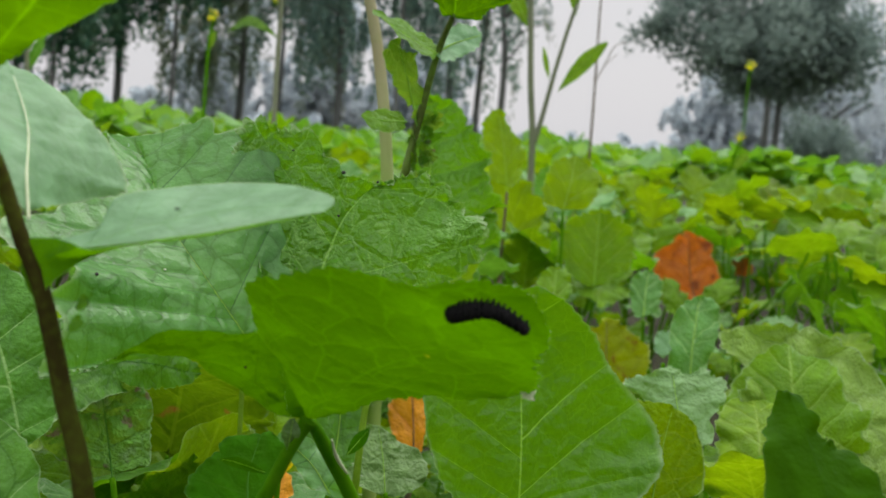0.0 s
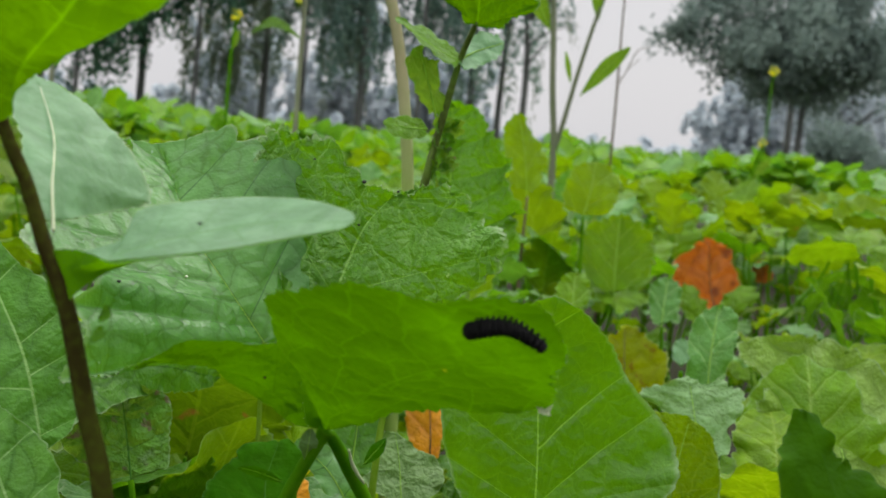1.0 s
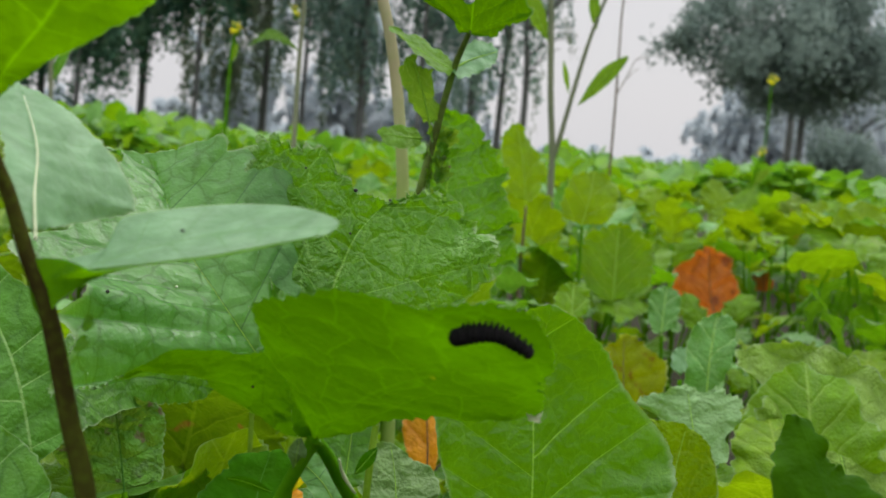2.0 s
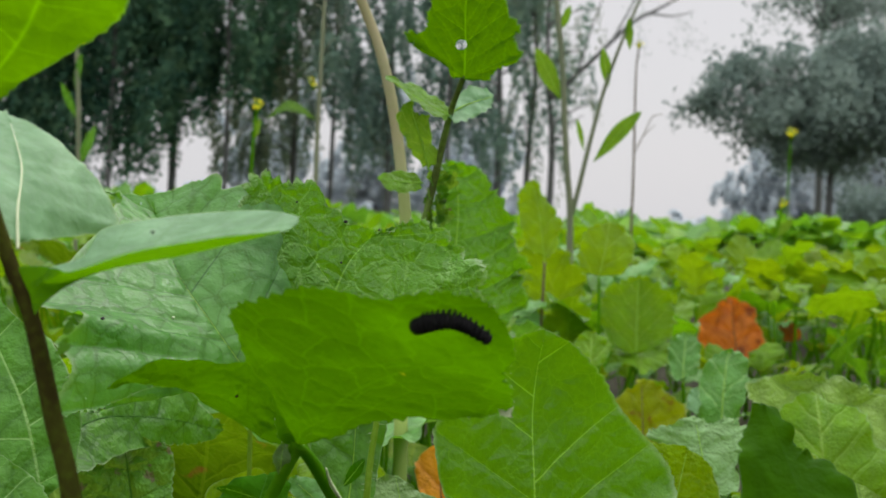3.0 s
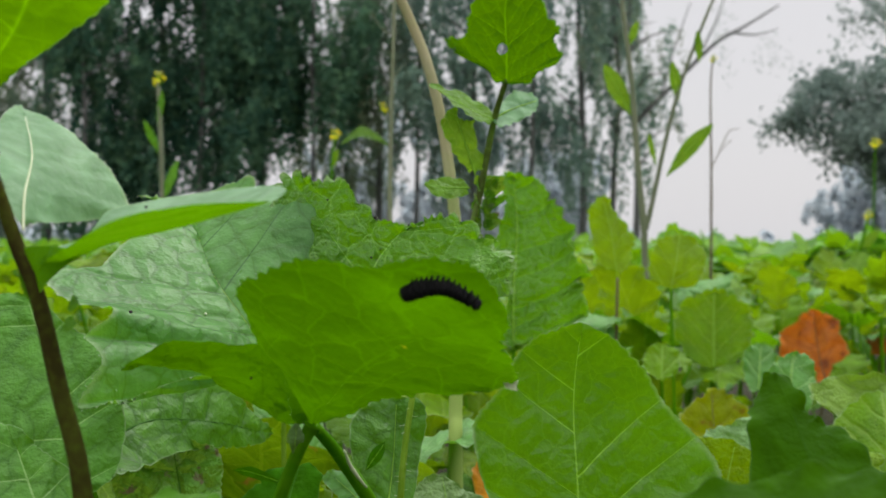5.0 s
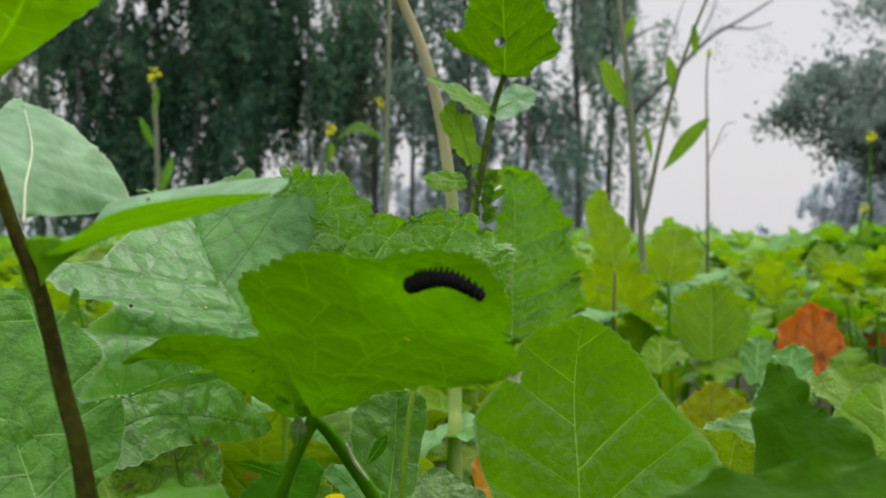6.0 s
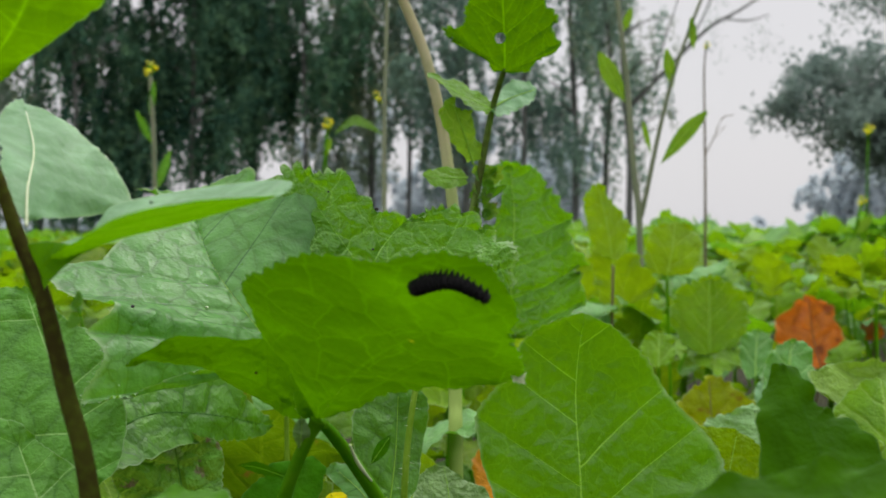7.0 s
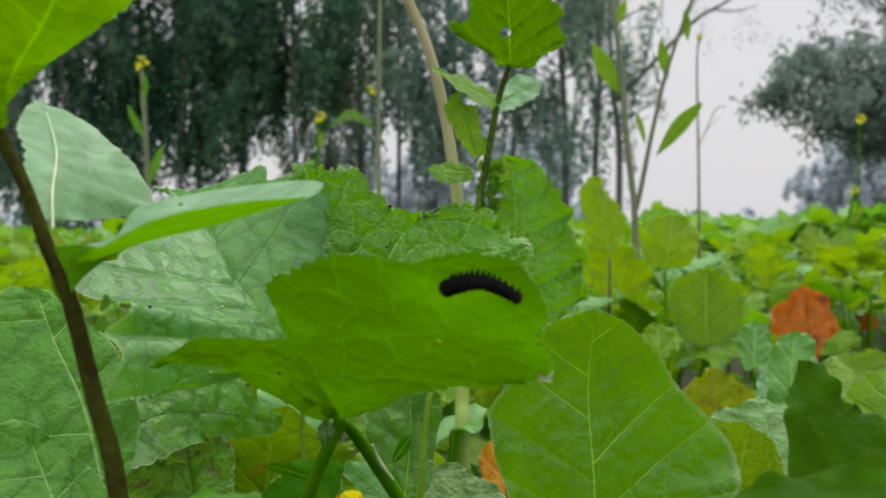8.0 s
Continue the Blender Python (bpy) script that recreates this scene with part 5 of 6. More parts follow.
for k, (place, size, white) in enumerate([((-0.0297, 0.3715, 0.3767), 0.0005, 0), ((-0.0542, 0.1885, 0.3882), 0.0004, 0), ((-0.0901, 0.3890, 0.3867), 0.0008, 1), ((-0.0636, 0.3860, 0.4043), 0.0008, 0), ((-0.0469, 0.3810, 0.3975), 0.0005, 0), ((-0.0293, 0.3805, 0.3911), 0.0008, 0), ((-0.0172, 0.3830, 0.3885), 0.0006, 0), ((-0.0462, 0.2530, 0.3460), 0.0004, 0), ((-0.0941, 0.3020, 0.3603), 0.0006, 0), ((-0.0835, 0.3450, 0.3554), 0.0005, 1), ((-0.0722, 0.3850, 0.3954), 0.0004, 1), ((-0.0824, 0.3450, 0.3576), 0.0005, 1)]):
    grain("crumb", "tiny white crumb lying on the leaf" if white else "tiny black dropping lying on the leaf", place, size, RIB_WHITE if white else SPECK, k)


def build_scrap():
    """A dry whitish scrap of leaf hanging at the nibbled corner."""
    c = Vector((0.0202, 0.2360, 0.3468))
    verts, faces, coords, *_ = blade_arrays([c, c + Vector((0.0012, -0.0003, 0.0004)), c + Vector((0.0026, -0.0002, 0.0002))], [c + Vector((-0.0008, 0, 0.0010)), c + Vector((0.0006, -0.0004, 0.0006)), c + Vector((0.0030, -0.0002, 0.0012)), c + Vector((0.0016, -0.0004, -0.0004)), c + Vector((0.0030, 0, -0.0010)), c + Vector((0.0002, -0.0005, -0.0006))], 40, 3, 0.0003, 9, 0.0003)
    tagged(mesh_object("leaf_scrap", verts, faces, RIB_WHITE, None, "", coords), "dry whitish scrap of leaf at the nibbled edge", "leaf")


build_scrap()


# ---- flowering stems ----
def flower(parent, place, size, seed, open_petals=4):
    r = random.Random(seed)
    c = Vector(place)
    for k in range(open_petals):
        a = 6.28 * k / 4 + r.random() * 0.5
        d = Vector((math.cos(a), math.sin(a), (0.1 + 0.7 * r.random()) if size > 0.008 else 2.2)).normalized()
        s = d.cross(Vector((0, 0, 1))).normalized() * (1.0 if size > 0.008 else 1.7)
        verts, faces, coords, *_ = blade_arrays([c, c + d * size * 0.5, c + d * size], [c + s * size * 0.1, c + d * size * 0.45 + s * size * 0.34, c + d * size * 0.8 + s * size * 0.2, c + d * size * 0.8 - s * size * 0.2, c + d * size * 0.45 - s * size * 0.34, c - s * size * 0.1], 20, 3)
        mesh_object("petal", verts, faces, PETAL, parent, "", coords)
    for k in range(11 if size > 0.008 else 0):
        a, rise = r.random() * 6.28, r.uniform(-0.5, 0.9)
        q = c + Vector((math.cos(a), math.sin(a), 0)) * size * r.uniform(0.2, 0.7) + Vector((0, 0, size * rise))
        way = Vector((math.cos(a) * 0.4, math.sin(a) * 0.4, 1)) * size
        tube("bud", [q, q + way * 0.2, q + way * 0.42], [size * 0.08, size * 0.16, size * 0.04], BUD if k % 3 else PETAL, parent, 6)
        tube("flower_stalk", [c - Vector((0, 0, size * 0.9)), q], [size * 0.05, size * 0.04], STEM_GREEN, parent, 4)


def build_stem(label, points, radii, material, leaves=(), flowers=(), branches=()):
    base = (points[0][0], points[0][1], 0.0)
    p = plant("flowering_plant" if flowers else "mustard_plant", label, base, "plant", "thin stems above the field")
    tube("stem", [base, *points], radii, material, p, 8, 50)
    for pts, rad in branches:
        tube("branch", pts, rad, material, p, 6, 24)
    for k, (b, t, w, curl, m) in enumerate(leaves):
        small_leaf(p, b, t, w, m, k + 3, curl)
    for k, (place, size, petals) in enumerate(flowers):
        flower(p, place, size, k + 5, petals)
    settle(p, base)


build_stem("branching thin mustard stem with lance-shaped leaves",
    [(0.2073, 1.75, 0.2521), (0.2031, 1.75, 0.3556), (0.2006, 1.75, 0.4217), (0.1923, 1.75, 0.4962), (0.1824, 1.75, 0.6201), (0.1675, 1.75, 0.7440), (0.160, 1.75, 0.82)],
    [0.0055, 0.005, 0.0044, 0.003], STEM_GREY,
    leaves=[((0.2350, 1.75, 0.490), (0.2985, 1.74, 0.5630), 0.011, 0.004, GREEN), ((0.1800, 1.75, 0.580), (0.1420, 1.74, 0.6500), 0.013, 0.0, GREEN), ((0.2500, 1.75, 0.600), (0.2400, 1.745, 0.6550), 0.008, 0.0, GREEN), ((0.2800, 1.75, 0.655), (0.2760, 1.745, 0.7000), 0.006, 0.0, GREEN), ((0.2180, 1.75, 0.505), (0.2060, 1.745, 0.5500), 0.004, 0.0, GREEN), ((0.1780, 1.75, 0.68), (0.1900, 1.745, 0.7150), 0.006, 0.0, GREEN)],
    branches=[([(0.2035, 1.75, 0.41), (0.2120, 1.75, 0.4450), (0.2292, 1.75, 0.5290), (0.2495, 1.75, 0.6113), (0.2780, 1.75, 0.6933), (0.3050, 1.75, 0.7600)], [0.0042, 0.003, 0.002])])
build_stem("very thin dry stem with a small yellow flower on top", [(0.3967, 2.4, 0.3016), (0.3964, 2.4, 0.5145), (0.3940, 2.4, 0.70), (0.3985, 2.4, 0.757)], [0.0032, 0.0028, 0.002, 0.0014], STEM_DRY,
    flowers=[((0.3985, 2.4, 0.757), 0.009, 3)], branches=[([(0.397, 2.4, 0.545), (0.412, 2.4, 0.575), (0.430, 2.4, 0.615), (0.452, 2.4, 0.622)], [0.0012, 0.0008]), ([(0.412, 2.4, 0.575), (0.436, 2.4, 0.60)], [0.0008, 0.0006])])
build_stem("thin green mustard stem with a curled leaf and buds", [(-0.1900, 1.9, 0.30), (-0.1893, 1.9, 0.4350), (-0.1891, 1.9, 0.5437), (-0.1843, 1.9, 0.7606), (-0.183, 1.9, 0.86)], [0.0050, 0.0045, 0.0036, 0.0024], STEM_GREY,
    leaves=[((-0.191, 1.9, 0.545), (-0.268, 1.89, 0.545), 0.008, 0.022, GREYED)], flowers=[((-0.2000, 1.9, 0.6016), 0.011, 2)], branches=[([(-0.190, 1.9, 0.585), (-0.196, 1.9, 0.592), (-0.2, 1.9, 0.605)], [0.0016, 0.0012]), ([(-0.187, 1.9, 0.65), (-0.172, 1.9, 0.672), (-0.165, 1.9, 0.676)], [0.001, 0.0007]), ([(-0.184, 1.9, 0.72), (-0.205, 1.9, 0.735), (-0.222, 1.9, 0.76)], [0.001, 0.0007])])
build_stem("short stem with a bright yellow flower", [(-0.4600, 3.0, 0.30), (-0.4565, 3.0, 0.5649), (-0.4492, 3.0, 0.655)], [0.005, 0.004], STEM_GREEN, flowers=[((-0.4492, 3.0, 0.655), 0.020, 4)], leaves=[((-0.455, 3.0, 0.58), (-0.44, 2.99, 0.63), 0.008, 0.0, GREEN)])
build_stem("green mustard stem with a yellow flower head and narrow leaves", [(-0.8290, 2.8, 0.30), (-0.8296, 2.8, 0.4877), (-0.8358, 2.8, 0.6748), (-0.8423, 2.8, 0.7716)], [0.007, 0.006, 0.0055, 0.005], STEM_GREY,
    leaves=[((-0.836, 2.8, 0.60), (-0.872, 2.79, 0.68), 0.010, 0.0, SMOOTH), ((-0.830, 2.8, 0.49), (-0.790, 2.79, 0.585), 0.012, 0.0, SMOOTH), ((-0.842, 2.8, 0.67), (-0.828, 2.79, 0.75), 0.009, 0.0, SMOOTH)], flowers=[((-0.8423, 2.8, 0.7716), 0.022, 3)])
build_stem("far thin stem with a yellow flower", [(0.875, 3.0, 0.30), (0.880, 3.0, 0.50), (0.8817, 3.0, 0.635)], [0.003, 0.002], STEM_GREEN, flowers=[((0.8817, 3.0, 0.635), 0.018, 4)])
build_stem("slender green stem with a small yellow flower", [(0.7274, 2.6, 0.3076), (0.745, 2.6, 0.40), (0.7565, 2.6, 0.4529)], [0.0045, 0.003], STEM_GREEN, flowers=[((0.7565, 2.6, 0.4529), 0.013, 3)], leaves=[((0.742, 2.6, 0.385), (0.775, 2.59, 0.425), 0.010, 0.0, GREEN)])
build_stem("low yellow mustard flower on a short stalk", [(-0.046, 0.405, 0.18), (-0.047, 0.40, 0.25), (-0.0463, 0.40, 0.281)], [0.0016, 0.0010], STEM_GREEN, flowers=[((-0.0463, 0.40, 0.278), 0.0079, 4)])


# ---- the mustard field ----
def field_leaf_mesh(k):
    r = random.Random(100 + k)
    length, half = r.uniform(0.070, 0.112), r.uniform(0.030, 0.050)
    droop, cup = r.uniform(0.006, 0.03), r.uniform(-0.004, 0.010)
    spine = [(0, 0, 0), (length * 0.33, 0, 0.004), (length * 0.7, 0, 0.002 - droop * 0.3), (length, 0, -droop)]
    rim = []
    steps = 9
    for side in (1, -1):
        order = range(steps) if side == 1 else range(steps - 1, -1, -1)
        for i in order:
            u = (i + 0.35) / steps
            w = half * (math.sin(math.pi * u**1.05) ** 0.6) * (0.95 + 0.10 * (i % 2)) * r.uniform(0.92, 1.08)
            if u < 0.3:
                w *= 0.45 + 1.7 * u
            rim.append((length * u * 1.02, side * w, cup * (w / half) ** 2 - droop * u**2 + r.uniform(-0.003, 0.003)))
        if side == 1:
            rim.append((length * 1.03, 0, -droop * 1.05))
    verts, faces, coords, *_ = blade_arrays(spine, rim, 96, 5, 0.0022, 46, 0.0035, seed=k, lobe=0.0065, lobes=17)
    ob = mesh_object("leaf", verts, faces, FIELD[(0, 1, 2, 4, 0, 1, 2, 0, 3, 4, 0, 2)[k]], None, "", coords)
    me = ob.data
    bpy.data.objects.remove(ob)
    return me


FIELD_MESHES = [field_leaf_mesh(k) for k in range(12)]


def field_plant(k):
    """A rosette of stalked leaves on a short stem."""
    r = random.Random(300 + k)
    p = tagged(empty("mustard_plant"), "leafy green mustard plant in the crop", "plant", "mustard crop")
    tube("stem", [(0, 0, -0.02), (0.003, 0, 0.08), (0, 0.004, 0.17)], [0.005, 0.004, 0.003], STEM_GREEN, p, 6)
    count = r.randint(8, 10)
    for i in range(count):
        a = i * 2.4 + r.uniform(-0.3, 0.3)
        tall = r.uniform(0.20, 0.31) if i > 2 else r.uniform(0.12, 0.2)
        reach = r.uniform(0.03, 0.10)
        tip = Vector((math.cos(a) * reach, math.sin(a) * reach, tall))
        root = Vector((0, 0, r.uniform(0.03, 0.15)))
        tube("petiole", [root, root.lerp(tip, 0.5) + Vector((math.cos(a), math.sin(a), 0)) * reach * 0.2, tip], [0.0024, 0.0014], STEM_GREEN, p, 5, 7)
        leaf = new("leaf", r.choice(FIELD_MESHES))
        leaf.parent = p
        pitch = r.uniform(-85, -30) if r.random() < 0.7 else r.uniform(-30, 20)
        leaf.matrix_basis = Matrix.Translation(tip) @ pose(0, 0, 0, 0, 0, math.degrees(a) + r.uniform(-40, 40)) @ pose(0, 0, 0, 0, pitch, 0) @ pose(0, 0, 0, r.uniform(-35, 35)) @ Matrix.Scale(r.uniform(0.75, 1.15), 4)
    return p


def plant_field():
    makers = [field_plant(k) for k in range(7)]
    for k, (px, py, size) in enumerate(((-0.14, 0.50, 0.82), (-0.09, 0.54, 0.80), (-0.22, 0.56, 0.9), (0.16, 0.55, 0.78), (-0.10, 0.47, 0.84), (-0.17, 0.60, 0.9), (-0.09, 0.57, 0.88))):
        made = copy_thing(makers[k % len(makers)], Matrix.Identity(4))
        made.matrix_basis = pose(px, py, 0, 0, 0, 70 * k) @ Matrix.Scale(size, 4)
    # low rosettes that hide the soil between the near plants
    r = random.Random(25)
    for k in range(26):
        px, py = r.uniform(-0.20, 0.34), r.uniform(0.52, 1.15)
        if abs(px - 0.047) < 0.045 and py < 0.56:
            continue
        made = copy_thing(makers[k % len(makers)], Matrix.Identity(4))
        made.matrix_basis = pose(px, py, 0, 0, 0, r.uniform(0, 360)) @ Matrix.Scale(r.uniform(0.5, 0.64), 4)
    r = random.Random(5)
    y, placed = 0.60, 0
    while y < 4.2:
        gap = 0.17 + 0.035 * y
        half = 0.40 * y + 0.22
        x = -half + r.uniform(0, gap)
        while x < half:
            px, py = x + r.uniform(-0.05, 0.05), y + r.uniform(-0.06, 0.06)
            size = r.uniform(0.9, 1.12)
            size *= 0.80 + 0.20 * min(max(py - 0.6, 0) / 0.8, 1)
            if 0.9 < py < 1.85 and abs(px - 0.25 * py) < 0.16:
                size *= 0.62
            if py < 1.0 and (abs(px - 0.2 * py) < 0.10 or abs(px - 0.02) < 0.06):
                x += gap
                continue
            m = pose(px, py, 0.0, 0, 0, r.uniform(0, 360)) @ Matrix.Scale(size, 4)
            if placed < len(makers):
                makers[placed].matrix_basis = m
            else:
                src = makers[placed % len(makers)]
                was = src.matrix_basis.copy()
                made = copy_thing(src, Matrix.Identity(4))
                made.matrix_basis = m
                src.matrix_basis = was
            placed += 1
            x += gap
        y += gap * 0.85
    # the same crop goes on beside and behind
    r = random.Random(15)
    y = -0.75
    while y < 4.2:
        gap = 0.26 + 0.04 * max(y, 0)
        inner = 0.40 * max(y, 0.2) + 0.36 if y > -0.3 else 0.12
        for way in (-1, 1):
            x = inner
            while x < inner + (0.34 if y > -0.3 else 0.62):
                made = copy_thing(makers[r.randrange(len(makers))], Matrix.Identity(4))
                made.matrix_basis = pose(way * x + r.uniform(-0.04, 0.04), y + r.uniform(-0.06, 0.06), 0, 0, 0, r.uniform(0, 360)) @ Matrix.Scale(r.uniform(0.9, 1.1), 4)
                x += gap
        y += gap * 0.9


plant_field()


def far_crop():
    """The crop past the nearest plants, to all sides: thousands of small folded leaves."""
    r = np.random.RandomState(3)
    n = 17000
    y = 4.0 + 34.0 * r.rand(n) ** 1.9
    x = (r.rand(n) - 0.5) * 2 * (0.45 * y + 0.5)
    # to the sides and behind
    m = 52000
    x2, y2 = (r.rand(m) - 0.5) * 16, -5 + 20 * r.rand(m) ** 1.15
    aside = (np.abs(x2) > 0.40 * np.maximum(y2, 0) + 0.62) | (y2 < -0.8)
    x, y = np.concatenate([x, x2[aside]]), np.concatenate([y, y2[aside]])
    n = len(x)
    low = 0.045 * np.sin(x * 3.1 + y) + 0.03 * np.sin(x * 7.7 - 2 * y)
    z = 0.22 + 0.15 * r.rand(n) + low
    size = (0.05 + 0.05 * r.rand(n)) * (1 + 0.05 * np.maximum(y - 4, 0)) * np.where(np.abs(x) > 0.45 * y + 0.5, 1.5, 1.0)
    a, tilt = r.rand(n) * 6.283, (r.rand(n) - 0.25) * 1.5
    d = np.stack([np.cos(a) * np.cos(tilt), np.sin(a) * np.cos(tilt), np.sin(tilt)], 1)
    s = np.stack([-np.sin(a), np.cos(a), 0.4 * (r.rand(n) - 0.5)], 1)
    c = np.stack([x, y, z], 1)
    verts, faces = [], []
    for i in range(n):
        k = len(verts)
        L, W = size[i], size[i] * 0.42
        verts += [c[i], c[i] + d[i] * L * 0.25 + s[i] * W, c[i] + d[i] * L * 0.75 + s[i] * W * 0.85, c[i] + d[i] * L, c[i] + d[i] * L * 0.75 - s[i] * W * 0.85, c[i] + d[i] * L * 0.25 - s[i] * W]
        faces += [(k, k + 1, k + 2, k + 3), (k, k + 3, k + 4, k + 5)]
    for part_no, m in enumerate(CROP):
        pick = [f for j, f in enumerate(faces) if (j // 2) % 2 == part_no]
        used = sorted({v for f in pick for v in f})
        at = {v: j for j, v in enumerate(used)}
        tagged(mesh_object("mustard_crop", [verts[v] for v in used], [tuple(at[v] for v in f) for f in pick], m), "green mustard crop reaching to the trees", "crop", kind="stuff")


far_crop()


# ---- trees ----
def crown_mesh(name, parent, material, anchors, r, strands, droop, leaf, spread):
    """Hanging or bunched sprays of small leaves round the anchor points."""
    g = np.random.RandomState(r.randrange(10**6))
    per = 62 if droop > 0.6 else 44
    pick = np.array([tuple(a) for a in anchors])[g.randint(len(anchors), size=strands)]
    start = pick + g.normal(0, 1, (strands, 3)) * (spread, spread, spread * 0.7)
    sway = g.uniform(-0.35, 0.35, (strands, 1, 3)) * (1, 1, 0)
    length = g.uniform(0.5, 1.6, (strands, 1, 1)) * droop
    f = np.linspace(0, 1, per).reshape(1, per, 1)
    hanging = droop > 0.6
    p = (start[:, None] + sway * f - length * f * np.array([0, 0, 1.0]) + g.normal(0, 0.06 if hanging else 0.14, (strands, per, 3))).reshape(-1, 3)
    n = len(p)
    a, t = g.uniform(0, 6.283, n), g.uniform(-1.5, -0.2, n) if hanging else g.uniform(-1.2, 1.2, n)
    d = np.stack([np.cos(a) * np.cos(t), np.sin(a) * np.cos(t), np.sin(t)], 1)
    s = np.cross(d, g.uniform(-1, 1, (n, 3)))
    s /= np.linalg.norm(s, axis=1, keepdims=True) + 1e-6
    L = leaf * g.uniform(0.7, 1.3, (n, 1))
    W = L * (0.32 if hanging else 0.36)
    verts = np.stack([p, p + d * L * 0.5 + s * W, p + d * L, p + d * L * 0.5 - s * W], 1).reshape(-1, 3)
    faces = np.arange(4 * n).reshape(-1, 4).tolist()
    return mesh_object(name, verts.tolist(), faces, material, parent, smooth=False)


def build_tree(x, y, height, seed, label, foliage, low=1.6, round_crown=None, strands=330, droop=1.6, spread=0.36, girth=0.16, wide=2.0, leaf=0.17, lean=0.0):
    r = random.Random(seed)
    base = (x, y, 0)
    t = tagged(empty("tree", base), label, "tree", "trees behind the field")
    top = Vector((lean + r.uniform(-0.4, 0.4), r.uniform(-0.4, 0.4), height))
    trunk = [Vector((0, 0, -0.1)), Vector((0.05, 0, height * 0.25)), Vector((r.uniform(-0.15, 0.15), 0, height * 0.55)), top]
    tube("trunk", trunk, [girth, girth * 0.75, girth * 0.5, girth * 0.15], BARK, t, 10, 20)
    line = spline(trunk, 30)
    anchors = []
    boughs = 20 if round_crown else 14
    for k in range(boughs):
        f = low / height + (0.97 - low / height) * (k + r.random()) / boughs
        p = Vector(line[min(int(f * 29), 29)])
        a = r.uniform(0, 6.28)
        reach = wide * (1.1 - 0.5 * f) * r.uniform(0.6, 1.1)
        q = p + Vector((math.cos(a) * reach, math.sin(a) * reach * 0.7, reach * 0.45))
        mid = p.lerp(q, 0.5) + Vector((0, 0, 0.15))
        if round_crown:
            cx, cz, rx, rz = round_crown
            b, up = r.uniform(0, 6.28), r.uniform(-1, 1)
            flat = math.sqrt(1 - up * up) * r.uniform(0.6, 1)
            q = Vector((cx + rx * flat * math.cos(b), rx * 0.6 * flat * math.sin(b), cz + rz * up))
            p = Vector(line[min(int(max(cz - rz, 1) / height * 29), 29)])
            mid = p.lerp(q, 0.5) + Vector((0, 0, 0.2))
        tube("limb", [p, mid, q], [girth * 0.32, girth * 0.2, girth * 0.06], BARK, t, 6, 8)
        anchors += [p.lerp(q, 0.65), q]
    crown_mesh("crown", t, foliage, anchors, r, strands, droop, leaf, spread)
    return t


DARK = "tall tree with dark drooping foliage behind the field"
HAZY = "tree with thin brownish-green foliage, paled in colour for mist"
# last column: dark foliage, or foliage with haze mixed into its colour
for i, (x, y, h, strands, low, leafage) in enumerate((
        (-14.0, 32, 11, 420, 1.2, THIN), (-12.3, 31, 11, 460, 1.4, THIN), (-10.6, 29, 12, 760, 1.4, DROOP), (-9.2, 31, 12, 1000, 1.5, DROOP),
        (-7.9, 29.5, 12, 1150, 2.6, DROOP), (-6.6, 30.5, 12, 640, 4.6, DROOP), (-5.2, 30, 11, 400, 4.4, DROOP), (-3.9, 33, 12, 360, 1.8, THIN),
        (-2.7, 31, 11, 360, 2.4, THIN), (-1.2, 30, 12, 360, 3.0, HAZE_TINT), (0.2, 30, 11, 340, 2.4, HAZE_TINT), (1.5, 31, 11, 270, 2.4, HAZE_TINT))):
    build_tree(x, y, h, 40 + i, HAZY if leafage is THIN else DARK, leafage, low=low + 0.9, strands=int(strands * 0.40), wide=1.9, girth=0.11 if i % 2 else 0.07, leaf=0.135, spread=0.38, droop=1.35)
build_tree(2.75, 30, 9, 71, "slender tree with thin foliage and bare twigs", THIN, low=3.0, strands=24, leaf=0.08, girth=0.10, wide=1.5, spread=0.5)
twiggy = bpy.data.objects["tree.012"] if "tree.012" in bpy.data.objects else None
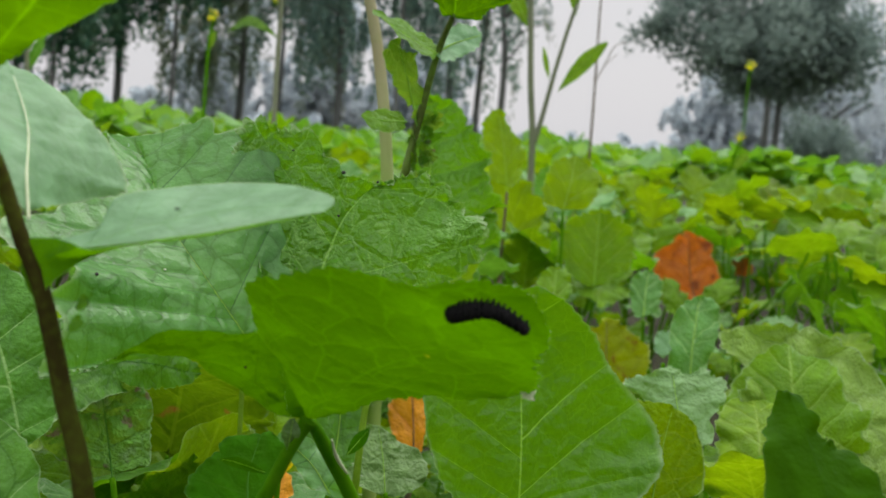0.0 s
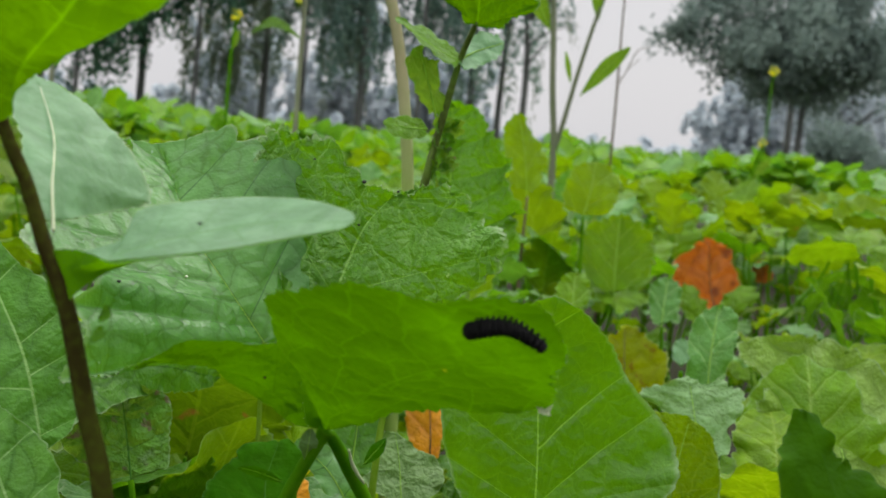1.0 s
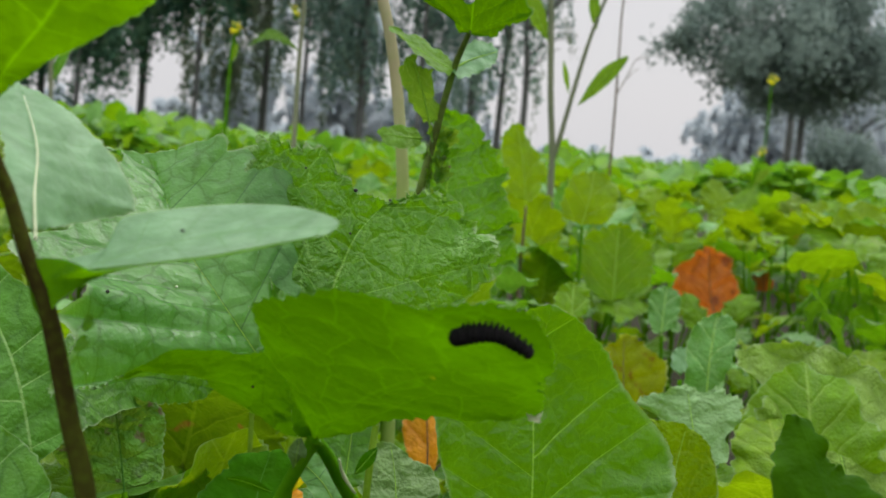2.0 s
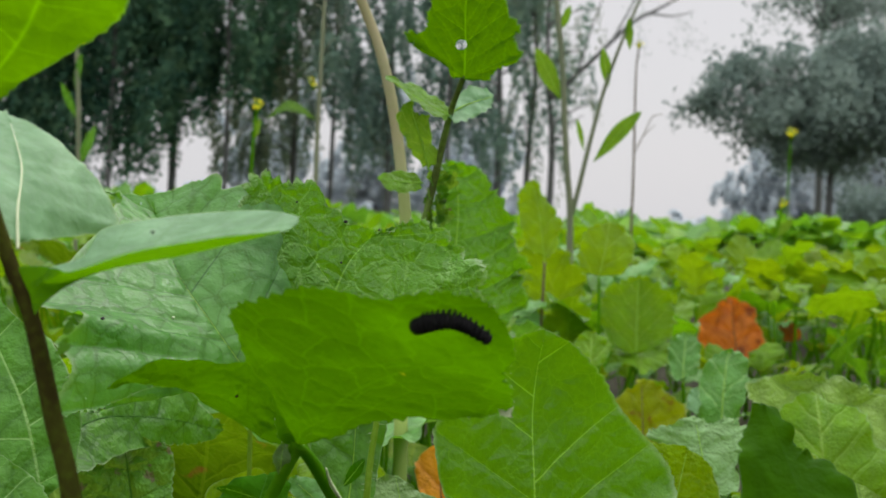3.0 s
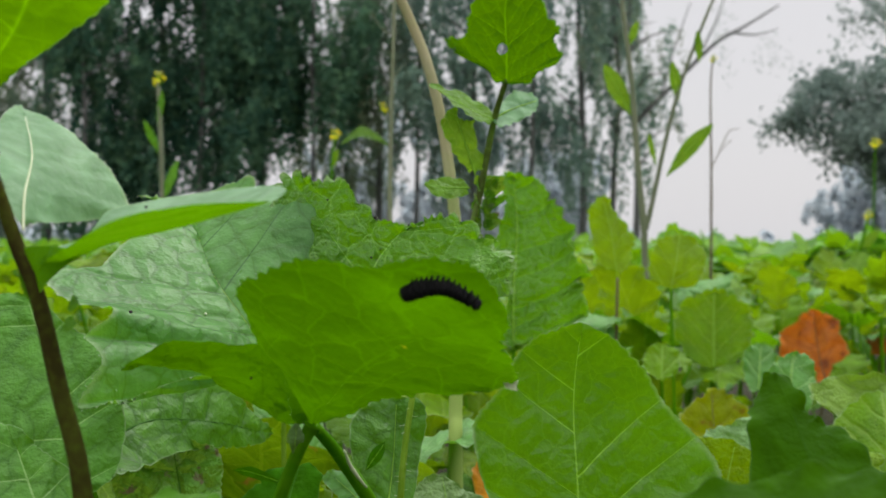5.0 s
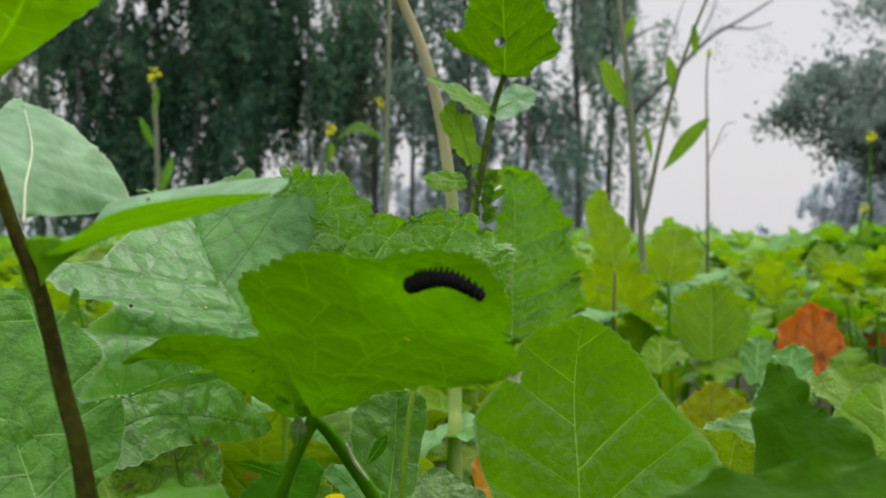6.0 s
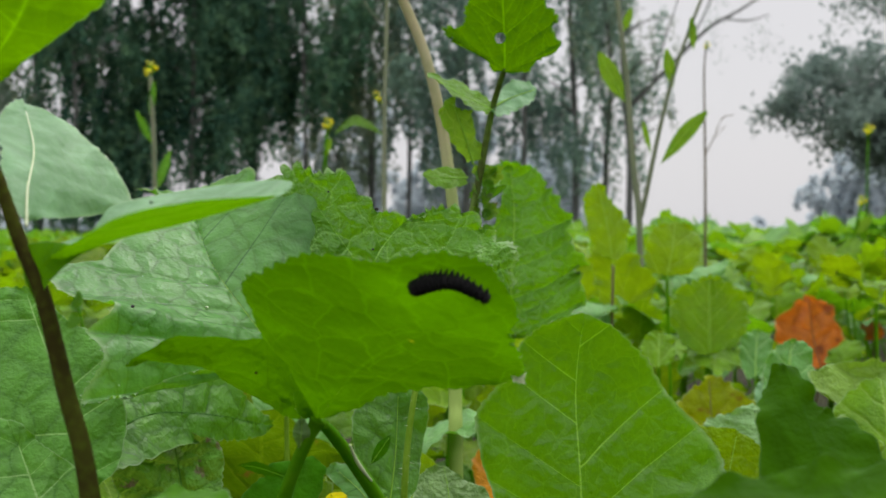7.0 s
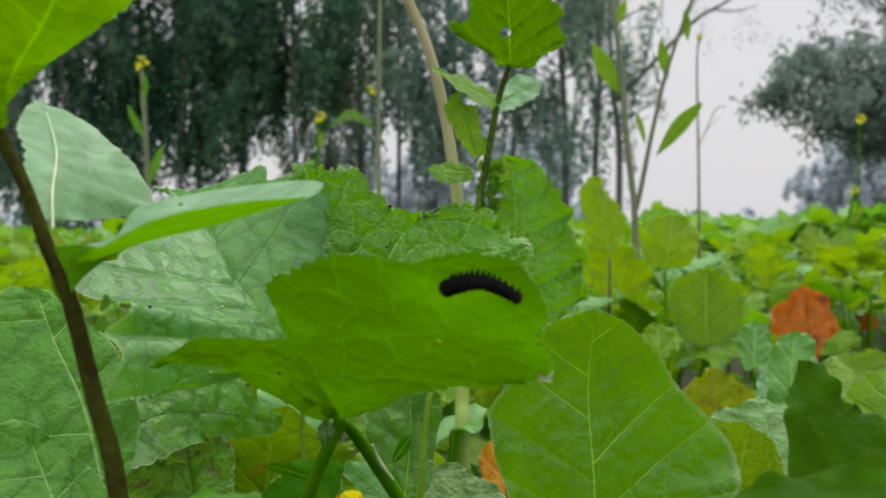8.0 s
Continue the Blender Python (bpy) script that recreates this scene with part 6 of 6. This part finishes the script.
if twiggy:
    boughs = [[(0.02, 0, 3.5), (0.9, 0, 4.4), (1.9, 0, 5.4), (2.6, 0, 5.8), (3.4, 0, 6.3)], [(1.4, 0, 4.9), (1.9, 0, 5.9), (2.2, 0, 6.8)], [(0.6, 0, 4.1), (0.9, 0, 5.2), (1.3, 0, 6.4)], [(2.3, 0, 5.65), (2.9, 0, 5.6), (3.4, 0, 5.75)]]
    for k, bough in enumerate(boughs):
        if k == 0:
            crown_mesh("sparse_leaves", twiggy, DROOP, [Vector(q) for bb in boughs for q in bb[1:]], random.Random(4), 7, 0.5, 0.05, 0.35)
        tube("bare_branch", bough, [0.06, 0.045, 0.02] if k == 0 else [0.03, 0.02, 0.008], BARK, twiggy, 6, 14)
build_tree(2.25, 31, 9, 72, "slender tree with thin foliage and bare twigs", HAZE_TINT, low=3.0, strands=60, leaf=0.12, droop=1.0, girth=0.10, wide=1.3, spread=0.5)
build_tree(9.6, 30, 5.6, 81, "broad round-crowned tree at the field's edge", CROWN_HAZED, low=2.4, strands=820, droop=0.45, spread=0.34, girth=0.10, leaf=0.14, round_crown=(0.1, 3.95, 3.3, 1.05))
build_tree(11.2, 36, 8.2, 84, "tall thin-leaved tree at the field's edge", CROWN_HAZED, low=4.5, strands=150, droop=0.5, spread=0.5, girth=0.12, leaf=0.12, round_crown=(0.3, 7.7, 3.0, 0.9))
build_tree(16.0, 44, 6.0, 82, "pale tree with the mist put into its foliage colour", MIST_TINT, low=1.8, strands=330, droop=0.4, spread=0.9, girth=0.25, wide=3.6, leaf=0.16)
build_tree(13.2, 36, 1.5, 83, "low dark bush at the field's edge", CROWN_HAZED, low=0.4, strands=150, droop=0.3, spread=0.3, girth=0.06, wide=1.0, leaf=0.14)
# farthest trees: their mist is only the pale foliage tint
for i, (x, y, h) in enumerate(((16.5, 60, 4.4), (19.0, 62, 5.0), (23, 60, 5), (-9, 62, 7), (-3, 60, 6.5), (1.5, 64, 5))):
    build_tree(x, y, h, 90 + i, "pale tree with the mist put into its foliage colour", MIST_TINT, low=1.0, strands=190, droop=0.8, spread=0.8, girth=0.12, wide=2.4, leaf=0.3)


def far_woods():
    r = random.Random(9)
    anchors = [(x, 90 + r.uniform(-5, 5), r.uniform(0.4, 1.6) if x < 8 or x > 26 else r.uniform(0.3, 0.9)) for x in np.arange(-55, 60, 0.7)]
    ob = crown_mesh("far_woods", None, MIST_TINT, anchors, r, 1500, 0.7, 0.55, 0.7)
    tagged(ob, "far row of woods with bluish mist put into its colour", "woods", kind="stuff")


far_woods()


def motions():
    """Nothing but the camera moves."""


motions()
